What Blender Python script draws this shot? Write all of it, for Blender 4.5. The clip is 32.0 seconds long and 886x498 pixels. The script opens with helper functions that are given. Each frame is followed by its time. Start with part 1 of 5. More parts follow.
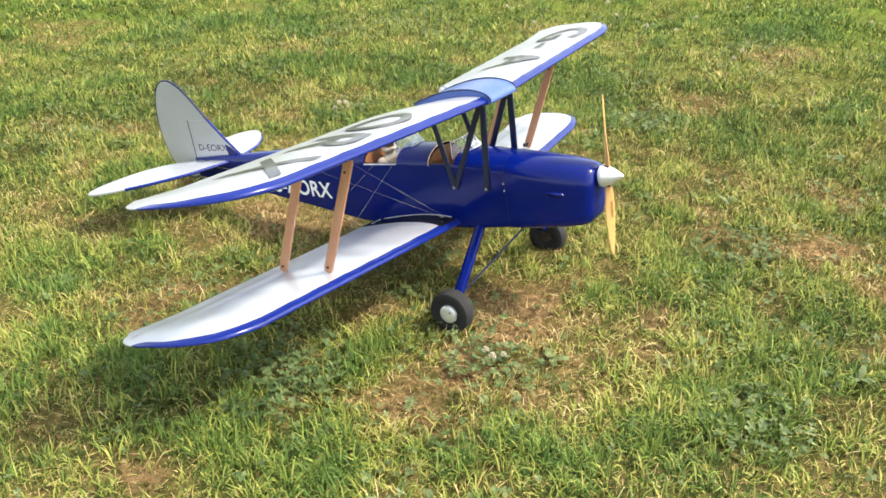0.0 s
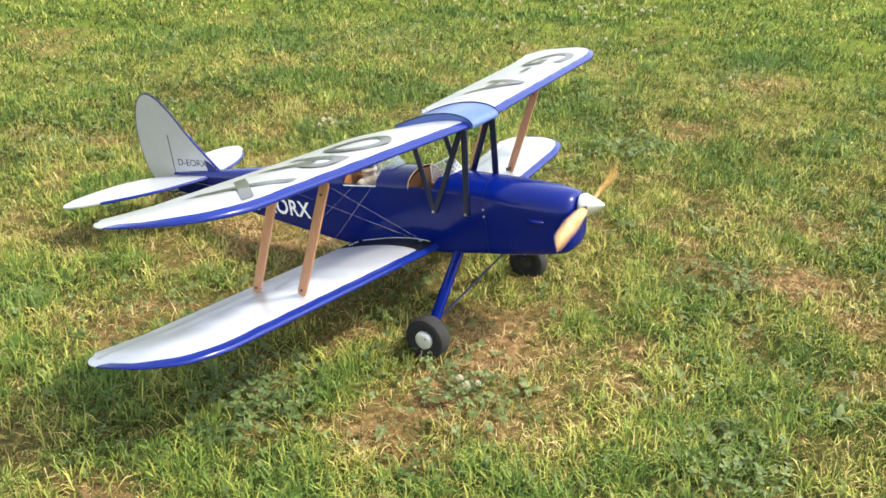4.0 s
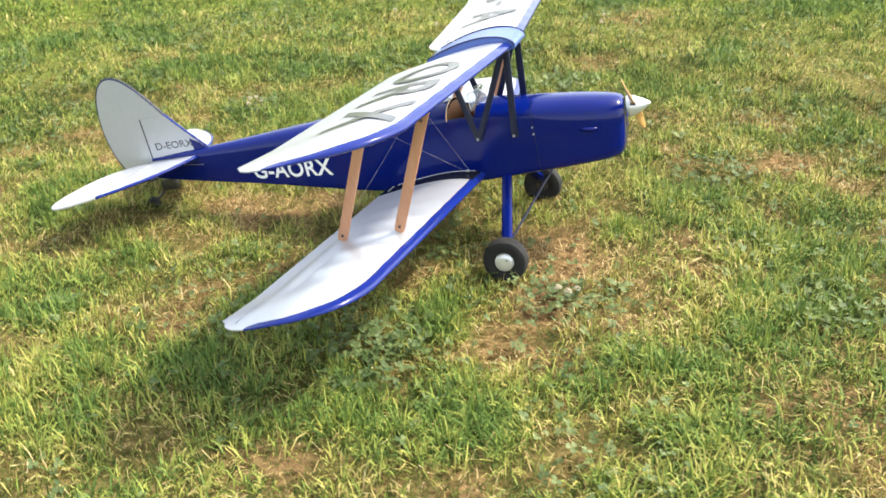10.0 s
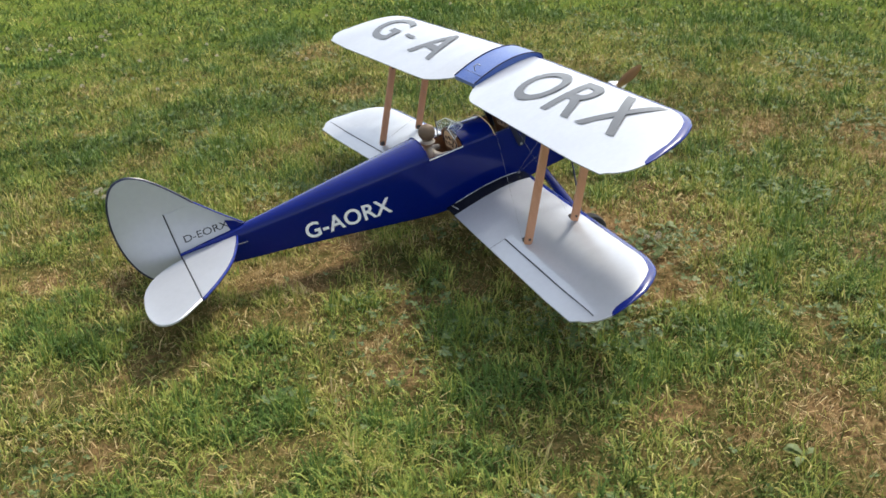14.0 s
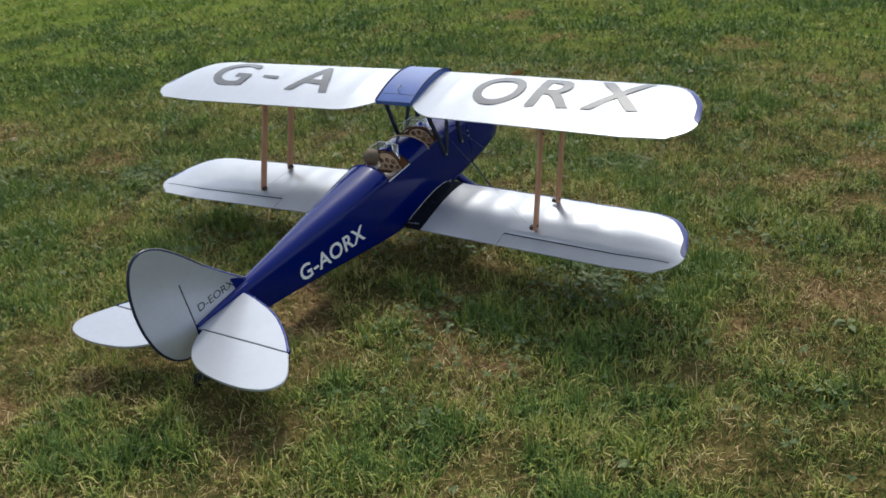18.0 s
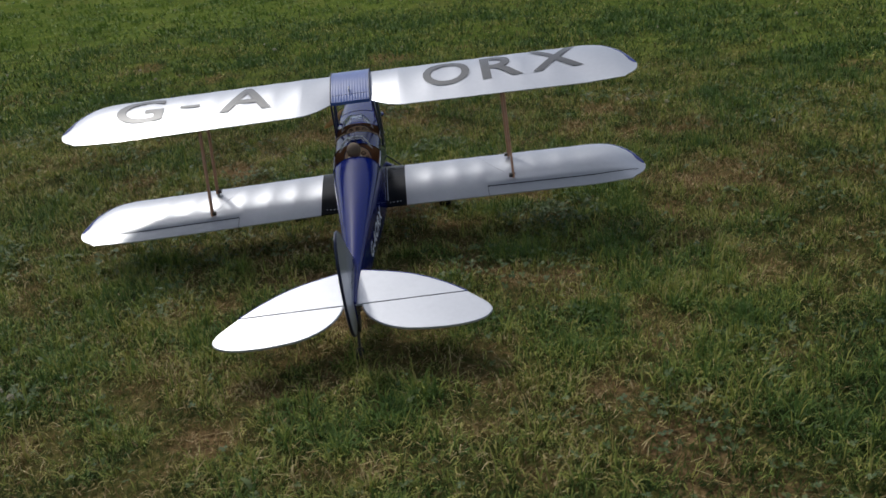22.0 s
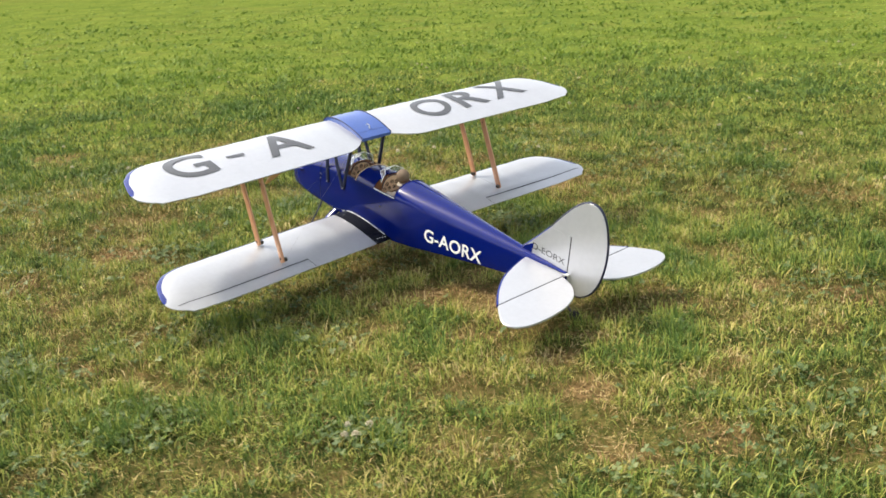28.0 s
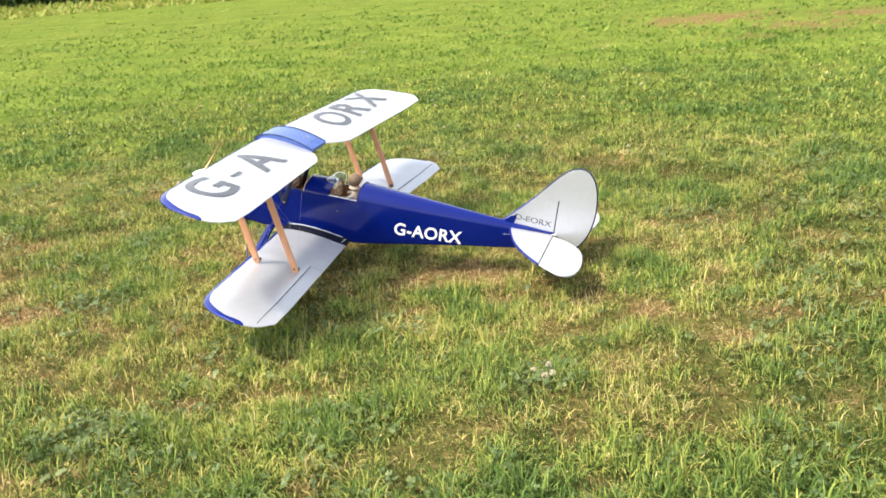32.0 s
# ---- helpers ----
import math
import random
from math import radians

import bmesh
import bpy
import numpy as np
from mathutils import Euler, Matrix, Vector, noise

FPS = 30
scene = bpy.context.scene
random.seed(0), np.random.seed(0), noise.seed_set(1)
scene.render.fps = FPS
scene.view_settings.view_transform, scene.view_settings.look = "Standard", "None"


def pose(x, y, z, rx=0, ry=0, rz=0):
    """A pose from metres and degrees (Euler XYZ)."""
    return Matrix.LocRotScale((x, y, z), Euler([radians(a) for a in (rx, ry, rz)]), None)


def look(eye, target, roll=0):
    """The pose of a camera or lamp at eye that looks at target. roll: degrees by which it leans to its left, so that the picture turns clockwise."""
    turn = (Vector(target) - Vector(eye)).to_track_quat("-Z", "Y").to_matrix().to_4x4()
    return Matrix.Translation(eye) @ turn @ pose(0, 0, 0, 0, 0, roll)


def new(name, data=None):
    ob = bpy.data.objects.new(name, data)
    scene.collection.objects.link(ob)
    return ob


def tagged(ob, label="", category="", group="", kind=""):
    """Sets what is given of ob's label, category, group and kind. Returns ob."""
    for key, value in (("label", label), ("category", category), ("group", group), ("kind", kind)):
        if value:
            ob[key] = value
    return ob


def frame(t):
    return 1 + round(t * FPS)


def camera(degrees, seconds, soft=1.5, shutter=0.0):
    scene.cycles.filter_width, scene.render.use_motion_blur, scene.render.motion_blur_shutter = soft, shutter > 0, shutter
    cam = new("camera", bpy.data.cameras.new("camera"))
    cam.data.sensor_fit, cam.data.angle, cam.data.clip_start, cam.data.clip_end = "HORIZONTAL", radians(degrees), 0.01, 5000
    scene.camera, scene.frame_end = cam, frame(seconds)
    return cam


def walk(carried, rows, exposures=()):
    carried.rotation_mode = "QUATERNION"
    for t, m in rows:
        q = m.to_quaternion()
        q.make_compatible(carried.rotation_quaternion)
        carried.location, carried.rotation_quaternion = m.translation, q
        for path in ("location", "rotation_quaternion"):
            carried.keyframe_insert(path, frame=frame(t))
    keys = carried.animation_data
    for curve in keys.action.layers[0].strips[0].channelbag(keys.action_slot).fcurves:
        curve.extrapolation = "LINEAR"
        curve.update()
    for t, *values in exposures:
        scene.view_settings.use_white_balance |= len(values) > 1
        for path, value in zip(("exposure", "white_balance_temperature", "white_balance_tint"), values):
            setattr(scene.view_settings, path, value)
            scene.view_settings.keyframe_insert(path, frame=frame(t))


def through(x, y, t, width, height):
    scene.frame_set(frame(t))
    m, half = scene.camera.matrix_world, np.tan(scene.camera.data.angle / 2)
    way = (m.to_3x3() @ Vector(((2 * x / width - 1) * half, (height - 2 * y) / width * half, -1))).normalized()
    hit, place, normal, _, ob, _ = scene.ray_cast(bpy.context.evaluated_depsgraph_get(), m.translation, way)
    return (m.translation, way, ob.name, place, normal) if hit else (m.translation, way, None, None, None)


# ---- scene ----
cam = camera(50.0, 32.0, soft=1.6, shutter=0.3)
PATH = [
    (0, (0.973, -1.882, 1.184), (0.040, -0.365, 0.276), -0.7),
    (0.5, (0.972, -1.884, 1.179), (0.040, -0.365, 0.272), -0.4),
    (1, (0.976, -1.874, 1.186), (0.038, -0.348, 0.297), 0.2),
    (1.5, (0.972, -1.867, 1.188), (0.034, -0.339, 0.302), 0.6),
    (2, (0.971, -1.865, 1.184), (0.040, -0.333, 0.297), 0.9),
    (2.5, (0.960, -1.859, 1.186), (0.029, -0.319, 0.312), 0.7),
    (3, (0.964, -1.854, 1.188), (0.037, -0.310, 0.317), 0.8),
    (3.5, (0.974, -1.844, 1.191), (0.053, -0.300, 0.315), 1.1),
    (5.5, (0.969, -1.831, 1.185), (0.051, -0.289, 0.301), 1.4),
    (6, (0.960, -1.829, 1.180), (0.044, -0.290, 0.291), 1.9),
    (6.5, (0.958, -1.835, 1.175), (0.025, -0.309, 0.280), 2.0),
    (7, (0.949, -1.849, 1.182), (-0.010, -0.337, 0.290), 1.7),
    (7.5, (0.954, -1.848, 1.178), (-0.004, -0.340, 0.280), 1.7),
    (8, (0.938, -1.883, 1.143), (0.028, -0.337, 0.260), 1.1),
    (8.5, (0.847, -2.060, 1.144), (0.044, -0.429, 0.311), 1.0),
    (9, (0.713, -2.236, 1.119), (-0.009, -0.569, 0.282), 0.7),
    (9.5, (0.564, -2.205, 1.058), (-0.040, -0.519, 0.167), -1.3),
    (10, (0.391, -2.170, 1.042), (-0.101, -0.442, 0.163), -2.5),
    (10.5, (0.165, -2.223, 1.059), (-0.158, -0.427, 0.241), -2.5),
    (11, (-0.063, -2.275, 1.079), (-0.244, -0.455, 0.270), -2.4),
    (11.5, (-0.265, -2.244, 1.057), (-0.280, -0.419, 0.239), -2.8),
    (12, (-0.453, -2.255, 1.116), (-0.288, -0.431, 0.312), -3.1),
    (12.5, (-0.720, -2.354, 1.150), (-0.395, -0.543, 0.367), -4.0),
    (13, (-0.941, -2.413, 1.169), (-0.518, -0.640, 0.346), -4.4),
    (13.5, (-1.112, -2.327, 1.154), (-0.540, -0.611, 0.301), -4.0),
    (15.5, (-1.759, -2.197, 1.102), (-0.762, -0.670, 0.280), -4.5),
    (16, (-1.863, -2.032, 1.083), (-0.754, -0.598, 0.238), -4.9),
    (16.5, (-1.953, -1.903, 1.111), (-0.757, -0.535, 0.276), -5.3),
    (17, (-2.070, -1.794, 1.132), (-0.744, -0.530, 0.330), -4.6),
    (17.5, (-2.233, -1.693, 1.158), (-0.809, -0.529, 0.373), -4.1),
    (18, (-2.303, -1.573, 1.130), (-0.801, -0.520, 0.332), -3.9),
    (18.5, (-2.343, -1.393, 1.128), (-0.758, -0.494, 0.304), -4.5),
    (19, (-2.444, -1.244, 1.163), (-0.800, -0.446, 0.351), -4.5),
    (19.5, (-2.639, -1.109, 1.213), (-0.921, -0.446, 0.433), -4.4),
    (20, (-2.835, -0.988, 1.217), (-1.074, -0.447, 0.437), -4.8),
    (20.5, (-2.882, -0.811, 1.173), (-1.093, -0.392, 0.383), -4.6),
    (21, (-2.920, -0.604, 1.179), (-1.110, -0.298, 0.386), -5.1),
    (21.5, (-3.023, -0.419, 1.153), (-1.180, -0.279, 0.389), -5.0),
    (22, (-3.169, -0.214, 1.126), (-1.318, -0.224, 0.370), -5.4),
    (22.5, (-3.184, -0.054, 1.064), (-1.335, -0.128, 0.305), -4.7),
    (23, (-3.116, 0.097, 0.993), (-1.284, -0.121, 0.220), -4.0),
    (23.5, (-3.040, 0.257, 1.011), (-1.218, -0.108, 0.272), -4.4),
    (24, (-3.019, 0.472, 1.039), (-1.210, -0.085, 0.392), -3.3),
    (24.5, (-3.046, 0.713, 1.053), (-1.258, 0.039, 0.461), -2.7),
    (26.5, (-3.115, 1.383, 1.082), (-1.462, 0.420, 0.499), -5.1),
    (27, (-3.026, 1.595, 1.060), (-1.424, 0.577, 0.431), -3.6),
    (27.5, (-2.835, 1.752, 1.028), (-1.324, 0.611, 0.383), -2.5),
    (28, (-2.726, 1.963, 1.043), (-1.300, 0.698, 0.438), -3.5),
    (28.5, (-2.663, 2.207, 1.032), (-1.341, 0.828, 0.442), -4.9),
    (29, (-2.536, 2.312, 1.000), (-1.371, 0.798, 0.408), -4.6),
    (29.5, (-2.371, 2.419, 1.018), (-1.328, 0.813, 0.442), -4.5),
    (30, (-2.232, 2.572, 1.026), (-1.319, 0.884, 0.460), -4.7),
    (30.5, (-2.114, 2.783, 1.035), (-1.279, 1.068, 0.434), -5.7),
    (31, (-1.956, 2.861, 1.033), (-1.207, 1.115, 0.407), -5.8),
    (31.5, (-1.769, 2.957, 1.045), (-1.094, 1.186, 0.406), -5.1),
    (32, (-1.584, 3.057, 1.067), (-1.028, 1.230, 0.474), -4.3),
]
LIGHTNESS = [(0, 1.70, 6750, 7), (8, 1.76, 6750, 7), (9, 1.90, 6750, 7), (11, 1.71, 6700, 7), (12, 1.43, 6650, 7), (13, 1.20, 6600, 6), (16, 0.76, 6350, 6), (19, 0.07, 6000, 6), (21, -0.44, 5950, 8), (22, -0.44, 6050, 9), (23, -0.22, 6200, 10), (24, 0.06, 6300, 8), (25.5, 0.46, 6500, 7), (27, 0.90, 6900, 7), (28, 1.27, 7050, 7), (29, 1.62, 7000, 7), (30, 1.70, 6950, 8), (32, 1.75, 6900, 8)]
walk(cam, [(t, look(eye, target, roll)) for t, eye, target, roll in PATH], LIGHTNESS)

# ---- world and light ----
SUN_TO = Vector((0.21, 0.12, 0.324)).normalized()
world = bpy.data.worlds.new("sky")
scene.world = world
world.use_nodes = True
sky = world.node_tree.nodes.new("ShaderNodeTexSky")
sky.sky_type, sky.sun_disc = "NISHITA", False
sky.sun_elevation = math.asin(SUN_TO.z)
sky.sun_rotation = math.atan2(SUN_TO.x, SUN_TO.y)
sky.air_density, sky.dust_density = 1.0, 2.5
back = world.node_tree.nodes["Background"]
back.inputs["Strength"].default_value = 0.15
haze = world.node_tree.nodes.new("ShaderNodeHueSaturation")
haze.inputs["Saturation"].default_value = 0.5
world.node_tree.links.new(sky.outputs[0], haze.inputs["Color"])
world.node_tree.links.new(haze.outputs[0], back.inputs[0])
lamp = bpy.data.lights.new("sun", "SUN")
lamp.energy, lamp.angle, lamp.color = 1.75, radians(5.0), (1.0, 0.93, 0.82)
sun = new("sun", lamp)
sun.matrix_world = look((6, 4, 10), Vector((6, 4, 10)) - SUN_TO)


# ---- materials ----
def material(name, base, rough=0.5, metal=0.0, coat=0.0, spec=0.5):
    m = bpy.data.materials.new(name)
    m.use_nodes = True
    p = m.node_tree.nodes["Principled BSDF"]
    p.inputs["Base Color"].default_value = (*base, 1)
    p.inputs["Roughness"].default_value = rough
    p.inputs["Metallic"].default_value = metal
    p.inputs["Coat Weight"].default_value = coat
    p.inputs["Coat Roughness"].default_value = 0.08
    p.inputs["Specular IOR Level"].default_value = spec
    return m, m.node_tree, p


def node(tree, kind, **values):
    n = tree.nodes.new(kind)
    for key, value in values.items():
        n.inputs[key].default_value = value
    return n


def mottled(name, a, b, scale, rough=(0.4, 0.6), bump=0.0, bump_scale=200.0, metal=0.0, coat=0.0, spec=0.5, stretch=(1, 1, 1)):
    """A material whose colour wanders between a and b at two scales, with fine relief."""
    m, tree, p = material(name, a, 0.5, metal, coat, spec)
    co = tree.nodes.new("ShaderNodeTexCoord")
    mp = node(tree, "ShaderNodeMapping", Scale=stretch)
    tree.links.new(co.outputs["Object"], mp.inputs[0])
    n1 = node(tree, "ShaderNodeTexNoise", Scale=scale, Detail=4.0, Roughness=0.6)
    n2 = node(tree, "ShaderNodeTexNoise", Scale=scale * 9, Detail=3.0)
    mixf = node(tree, "ShaderNodeMix", Factor=0.4)
    mix = tree.nodes.new("ShaderNodeMix")
    mix.data_type = "RGBA"
    mix.inputs[6].default_value, mix.inputs[7].default_value = (*a, 1), (*b, 1)
    for n in (n1, n2):
        tree.links.new(mp.outputs[0], n.inputs["Vector"])
    tree.links.new(n1.outputs[0], mixf.inputs[2])
    tree.links.new(n2.outputs[0], mixf.inputs[3])
    ramp = node(tree, "ShaderNodeMapRange")
    ramp.inputs[1].default_value, ramp.inputs[2].default_value = 0.35, 0.65
    tree.links.new(mixf.outputs[0], ramp.inputs[0])
    tree.links.new(ramp.outputs[0], mix.inputs[0])
    tree.links.new(mix.outputs[2], p.inputs["Base Color"])
    rr = node(tree, "ShaderNodeMapRange")
    rr.inputs[3].default_value, rr.inputs[4].default_value = rough
    tree.links.new(mixf.outputs[0], rr.inputs[0])
    tree.links.new(rr.outputs[0], p.inputs["Roughness"])
    if bump:
        nb = node(tree, "ShaderNodeTexNoise", Scale=bump_scale, Detail=3.0)
        bp = node(tree, "ShaderNodeBump", Strength=bump, Distance=0.001)
        tree.links.new(mp.outputs[0], nb.inputs["Vector"])
        tree.links.new(nb.outputs[0], bp.inputs["Height"])
        tree.links.new(bp.outputs[0], p.inputs["Normal"])
    return m


SILVER = mottled("silver_film", (0.505, 0.515, 0.552), (0.465, 0.475, 0.512), 9, (0.29, 0.37), 0.0, 60, metal=0.42, coat=0.28)
BLUE = mottled("blue_film", (0.0011, 0.0088, 0.135), (0.0008, 0.0072, 0.115), 12, (0.10, 0.16), 0.02, 40, coat=0.0, spec=0.29)
BLUE_EDGE = mottled("bright_blue_trim_film", (0.006, 0.018, 0.175), (0.005, 0.015, 0.15), 12, (0.15, 0.24), 0.03, 40, coat=0.0, spec=0.35)
TANK = mottled("blue_painted_tank", (0.052, 0.110, 0.37), (0.042, 0.092, 0.32), 25, (0.30, 0.38), 0.08, 220, coat=0.35, spec=0.5)
NAVY = mottled("dark_blue_strut_paint", (0.004, 0.008, 0.042), (0.003, 0.006, 0.034), 30, (0.3, 0.42), 0.05, 300)
LETTER = mottled("dark_grey_vinyl", (0.050, 0.050, 0.054), (0.040, 0.040, 0.044), 20, (0.34, 0.44), 0.0, coat=0.45, spec=0.5)
WHITE = mottled("white_vinyl", (0.90, 0.90, 0.91), (0.86, 0.86, 0.87), 20, (0.3, 0.4), 0.0)
BLACK = mottled("black_walkway_film", (0.008, 0.009, 0.012), (0.013, 0.014, 0.017), 20, (0.16, 0.24), 0.03, 400, spec=0.13)
# Pale tone holds the reflection seen along the wing root joint.
FAIRING_GLINT = mottled("root_fairing_glint_tone", (0.66, 0.68, 0.74), (0.52, 0.54, 0.60), 30, (0.25, 0.35), 0.0, coat=0.3)
HINGE = mottled("dark_hinge_gap", (0.035, 0.035, 0.04), (0.022, 0.022, 0.026), 40, (0.6, 0.8), 0.0)
WOOD = mottled("varnished_beech", (0.56, 0.285, 0.165), (0.46, 0.215, 0.115), 14, (0.32, 0.45), 0.08, 120, coat=0.2, stretch=(3, 3, 0.35))
PROP_WOOD = mottled("pale_beech_propeller", (0.62, 0.36, 0.13), (0.52, 0.27, 0.085), 18, (0.25, 0.38), 0.05, 120, coat=0.3, stretch=(3, 3, 0.3))
PLY = mottled("plywood", (0.27, 0.115, 0.045), (0.18, 0.075, 0.03), 30, (0.45, 0.6), 0.1, 200)
PANEL_TAN = mottled("tan_panel", (0.80, 0.57, 0.37), (0.70, 0.47, 0.28), 40, (0.45, 0.6), 0.05, 300)
GAUGE = mottled("dark_brown_gauge", (0.030, 0.014, 0.010), (0.09, 0.028, 0.018), 80, (0.25, 0.35), 0.0)
RUBBER = mottled("black_foam_rubber", (0.016, 0.016, 0.017), (0.026, 0.025, 0.024), 40, (0.75, 0.9), 0.35, 900, spec=0.3)
ALU = mottled("satin_aluminium", (0.82, 0.82, 0.83), (0.74, 0.74, 0.76), 60, (0.30, 0.45), 0.05, 500, metal=0.6)
STEEL = mottled("zinc_steel", (0.50, 0.50, 0.51), (0.36, 0.36, 0.37), 90, (0.3, 0.45), 0.0, metal=0.9)
BOLT_DARK = mottled("dark_bolt_steel", (0.10, 0.09, 0.085), (0.06, 0.055, 0.05), 90, (0.35, 0.5), 0.0, metal=0.8)
CORD = mottled("white_rigging_cord", (0.30, 0.30, 0.31), (0.24, 0.24, 0.25), 100, (0.5, 0.7), 0.0)
NYLON = mottled("white_nylon", (0.75, 0.75, 0.74), (0.66, 0.66, 0.65), 60, (0.4, 0.5), 0.0)
CLOTH = mottled("pale_doll_cloth", (0.50, 0.45, 0.40), (0.34, 0.27, 0.20), 45, (0.7, 0.9), 0.2, 500)
LEATHER = mottled("brown_doll_cap", (0.17, 0.115, 0.075), (0.12, 0.078, 0.05), 60, (0.6, 0.8), 0.3, 500)

GLASS, _, acetate = material("hazy_clear_acetate", (0.90, 0.94, 1.0), 0.05)
acetate.inputs["Transmission Weight"].default_value = 0.90
acetate.inputs["IOR"].default_value = 1.12


# ---- mesh helpers ----
def mesh_of(bm, name, mats, smooth=True):
    me = bpy.data.meshes.new(name)
    bmesh.ops.recalc_face_normals(bm, faces=bm.faces)
    bm.to_mesh(me)
    bm.free()
    for m in mats if isinstance(mats, (list, tuple)) else [mats]:
        me.materials.append(m)
    if smooth:
        me.shade_smooth()
        me.set_sharp_from_angle(angle=radians(38))
    return me


def part(name, bm, mat, parent, label=""):
    """One mesh object under a thing or under a part."""
    ob = new(name, mesh_of(bm, name, mat))
    ob.parent = parent
    return tagged(ob, label)


def part_flat(name, bm, mat, parent, label=""):
    ob = new(name, mesh_of(bm, name, mat, False))
    ob.parent = parent
    return tagged(ob, label)


def add_box(bm, lo, hi, bevel=0.0):
    made = bmesh.ops.create_cube(bm, size=1)["verts"]
    c, s = (Vector(lo) + Vector(hi)) / 2, Vector(hi) - Vector(lo)
    for v in made:
        v.co = Vector([c[i] + v.co[i] * s[i] for i in range(3)])
    if bevel:
        edges = {e for v in made for e in v.link_edges}
        bmesh.ops.bevel(bm, geom=list(edges), offset=bevel, segments=2, affect="EDGES", profile=0.5)


def frame_of(way):
    w = Vector(way).normalized()
    a = w.orthogonal().normalized()
    return a, w.cross(a), w


def add_tube(bm, points, r, n=8, caps=True):
    """A round rod through points; r is a radius or one for each point."""
    pts = [Vector(p) for p in points]
    rs = r if isinstance(r, (list, tuple)) else [r] * len(pts)
    rings, a = [], None
    for i, p in enumerate(pts):
        way = (pts[min(i + 1, len(pts) - 1)] - pts[max(i - 1, 0)]).normalized()
        if a is None:
            a = way.orthogonal().normalized()
        a = (a - way * a.dot(way)).normalized()
        b = way.cross(a)
        rings.append([bm.verts.new(p + rs[i] * (math.cos(k * math.tau / n) * a + math.sin(k * math.tau / n) * b)) for k in range(n)])
    for q, s in zip(rings, rings[1:]):
        for k in range(n):
            bm.faces.new((q[k], q[(k + 1) % n], s[(k + 1) % n], s[k]))
    if caps:
        bm.faces.new(rings[0])
        bm.faces.new(rings[-1])


def add_bar(bm, p0, p1, across, width, thick, taper=1.0, n=12):
    """A flat strut with an oval section from p0 to p1, its width lying along across."""
    p0, p1 = Vector(p0), Vector(p1)
    way = (p1 - p0).normalized()
    a = (Vector(across) - way * Vector(across).dot(way)).normalized()
    b = way.cross(a)
    rings = []
    for f in (0.0, 0.03, 0.5, 0.97, 1.0):
        k = (0.8 if f in (0.0, 1.0) else 1.0) * (1 + (taper - 1) * abs(2 * f - 1))
        ring = []
        for j in range(n):
            t = j * math.tau / n
            cx, cy = math.cos(t), math.sin(t)
            ring.append(bm.verts.new(p0.lerp(p1, f) + a * (width / 2 * k * math.copysign(abs(cx) ** 0.6, cx)) + b * (thick / 2 * math.copysign(abs(cy) ** 0.6, cy))))
        rings.append(ring)
    for q, s in zip(rings, rings[1:]):
        for k in range(n):
            bm.faces.new((q[k], q[(k + 1) % n], s[(k + 1) % n], s[k]))
    bm.faces.new(rings[0])
    bm.faces.new(rings[-1])


def add_lathe(bm, profile, centre, axis, n=28):
    """A body of turning: profile is pairs of place along the axis and radius."""
    a, b, w = frame_of(axis)
    rings = []
    for d, r in profile:
        rings.append([bm.verts.new(Vector(centre) + w * d + max(r, 1e-5) * (math.cos(k * math.tau / n) * a + math.sin(k * math.tau / n) * b)) for k in range(n)])
    for q, s in zip(rings, rings[1:]):
        for k in range(n):
            bm.faces.new((q[k], q[(k + 1) % n], s[(k + 1) % n], s[k]))
    bmesh.ops.remove_doubles(bm, verts=bm.verts, dist=1e-5)


def smooth_curve(points, n):
    """n points evenly spread along a Catmull-Rom curve through the points."""
    p = [Vector(q) for q in points]
    p = [2 * p[0] - p[1], *p, 2 * p[-1] - p[-2]]
    fine = []
    for i in range(1, len(p) - 2):
        for k in range(20):
            t = k / 20
            fine.append(0.5 * (2 * p[i] + (p[i + 1] - p[i - 1]) * t + (2 * p[i - 1] - 5 * p[i] + 4 * p[i + 1] - p[i + 2]) * t * t + (3 * p[i] - p[i - 1] - 3 * p[i + 1] + p[i + 2]) * t ** 3))
    fine.append(p[-2])
    along = np.concatenate([[0], np.cumsum([(b - a).length for a, b in zip(fine, fine[1:])])])
    return [tuple(float(np.interp(s, along, [f[d] for f in fine])) for d in range(len(fine[0]))) for s in np.linspace(0, along[-1], n)]


def letters(text, height, wide, bold, cuts=0, gap=1.0):
    """Lettering in the built-in font as a flat bmesh: lower left corner at 0, 0, of that height and width."""
    cu = bpy.data.curves.new("lettering", "FONT")
    cu.body, cu.offset, cu.space_character, cu.resolution_u = text, bold, gap, 5
    ob = new("lettering", cu)
    bpy.context.view_layer.update()
    me = bpy.data.meshes.new_from_object(ob.evaluated_get(bpy.context.evaluated_depsgraph_get()))
    bpy.data.objects.remove(ob)
    bpy.data.curves.remove(cu)
    bm = bmesh.new()
    bm.from_mesh(me)
    bpy.data.meshes.remove(me)
    lo = [min(v.co[i] for v in bm.verts) for i in (0, 1)]
    hi = [max(v.co[i] for v in bm.verts) for i in (0, 1)]
    for v in bm.verts:
        v.co = Vector(((v.co.x - lo[0]) / (hi[0] - lo[0]) * wide, (v.co.y - lo[1]) / max(hi[1] - lo[1], 1e-6) * height, 0))
    bmesh.ops.triangulate(bm, faces=bm.faces)
    for k in range(1, cuts):
        bmesh.ops.bisect_plane(bm, geom=bm.verts[:] + bm.edges[:] + bm.faces[:], plane_co=(0, height * k / cuts, 0), plane_no=(0, 1, 0))
    return bm


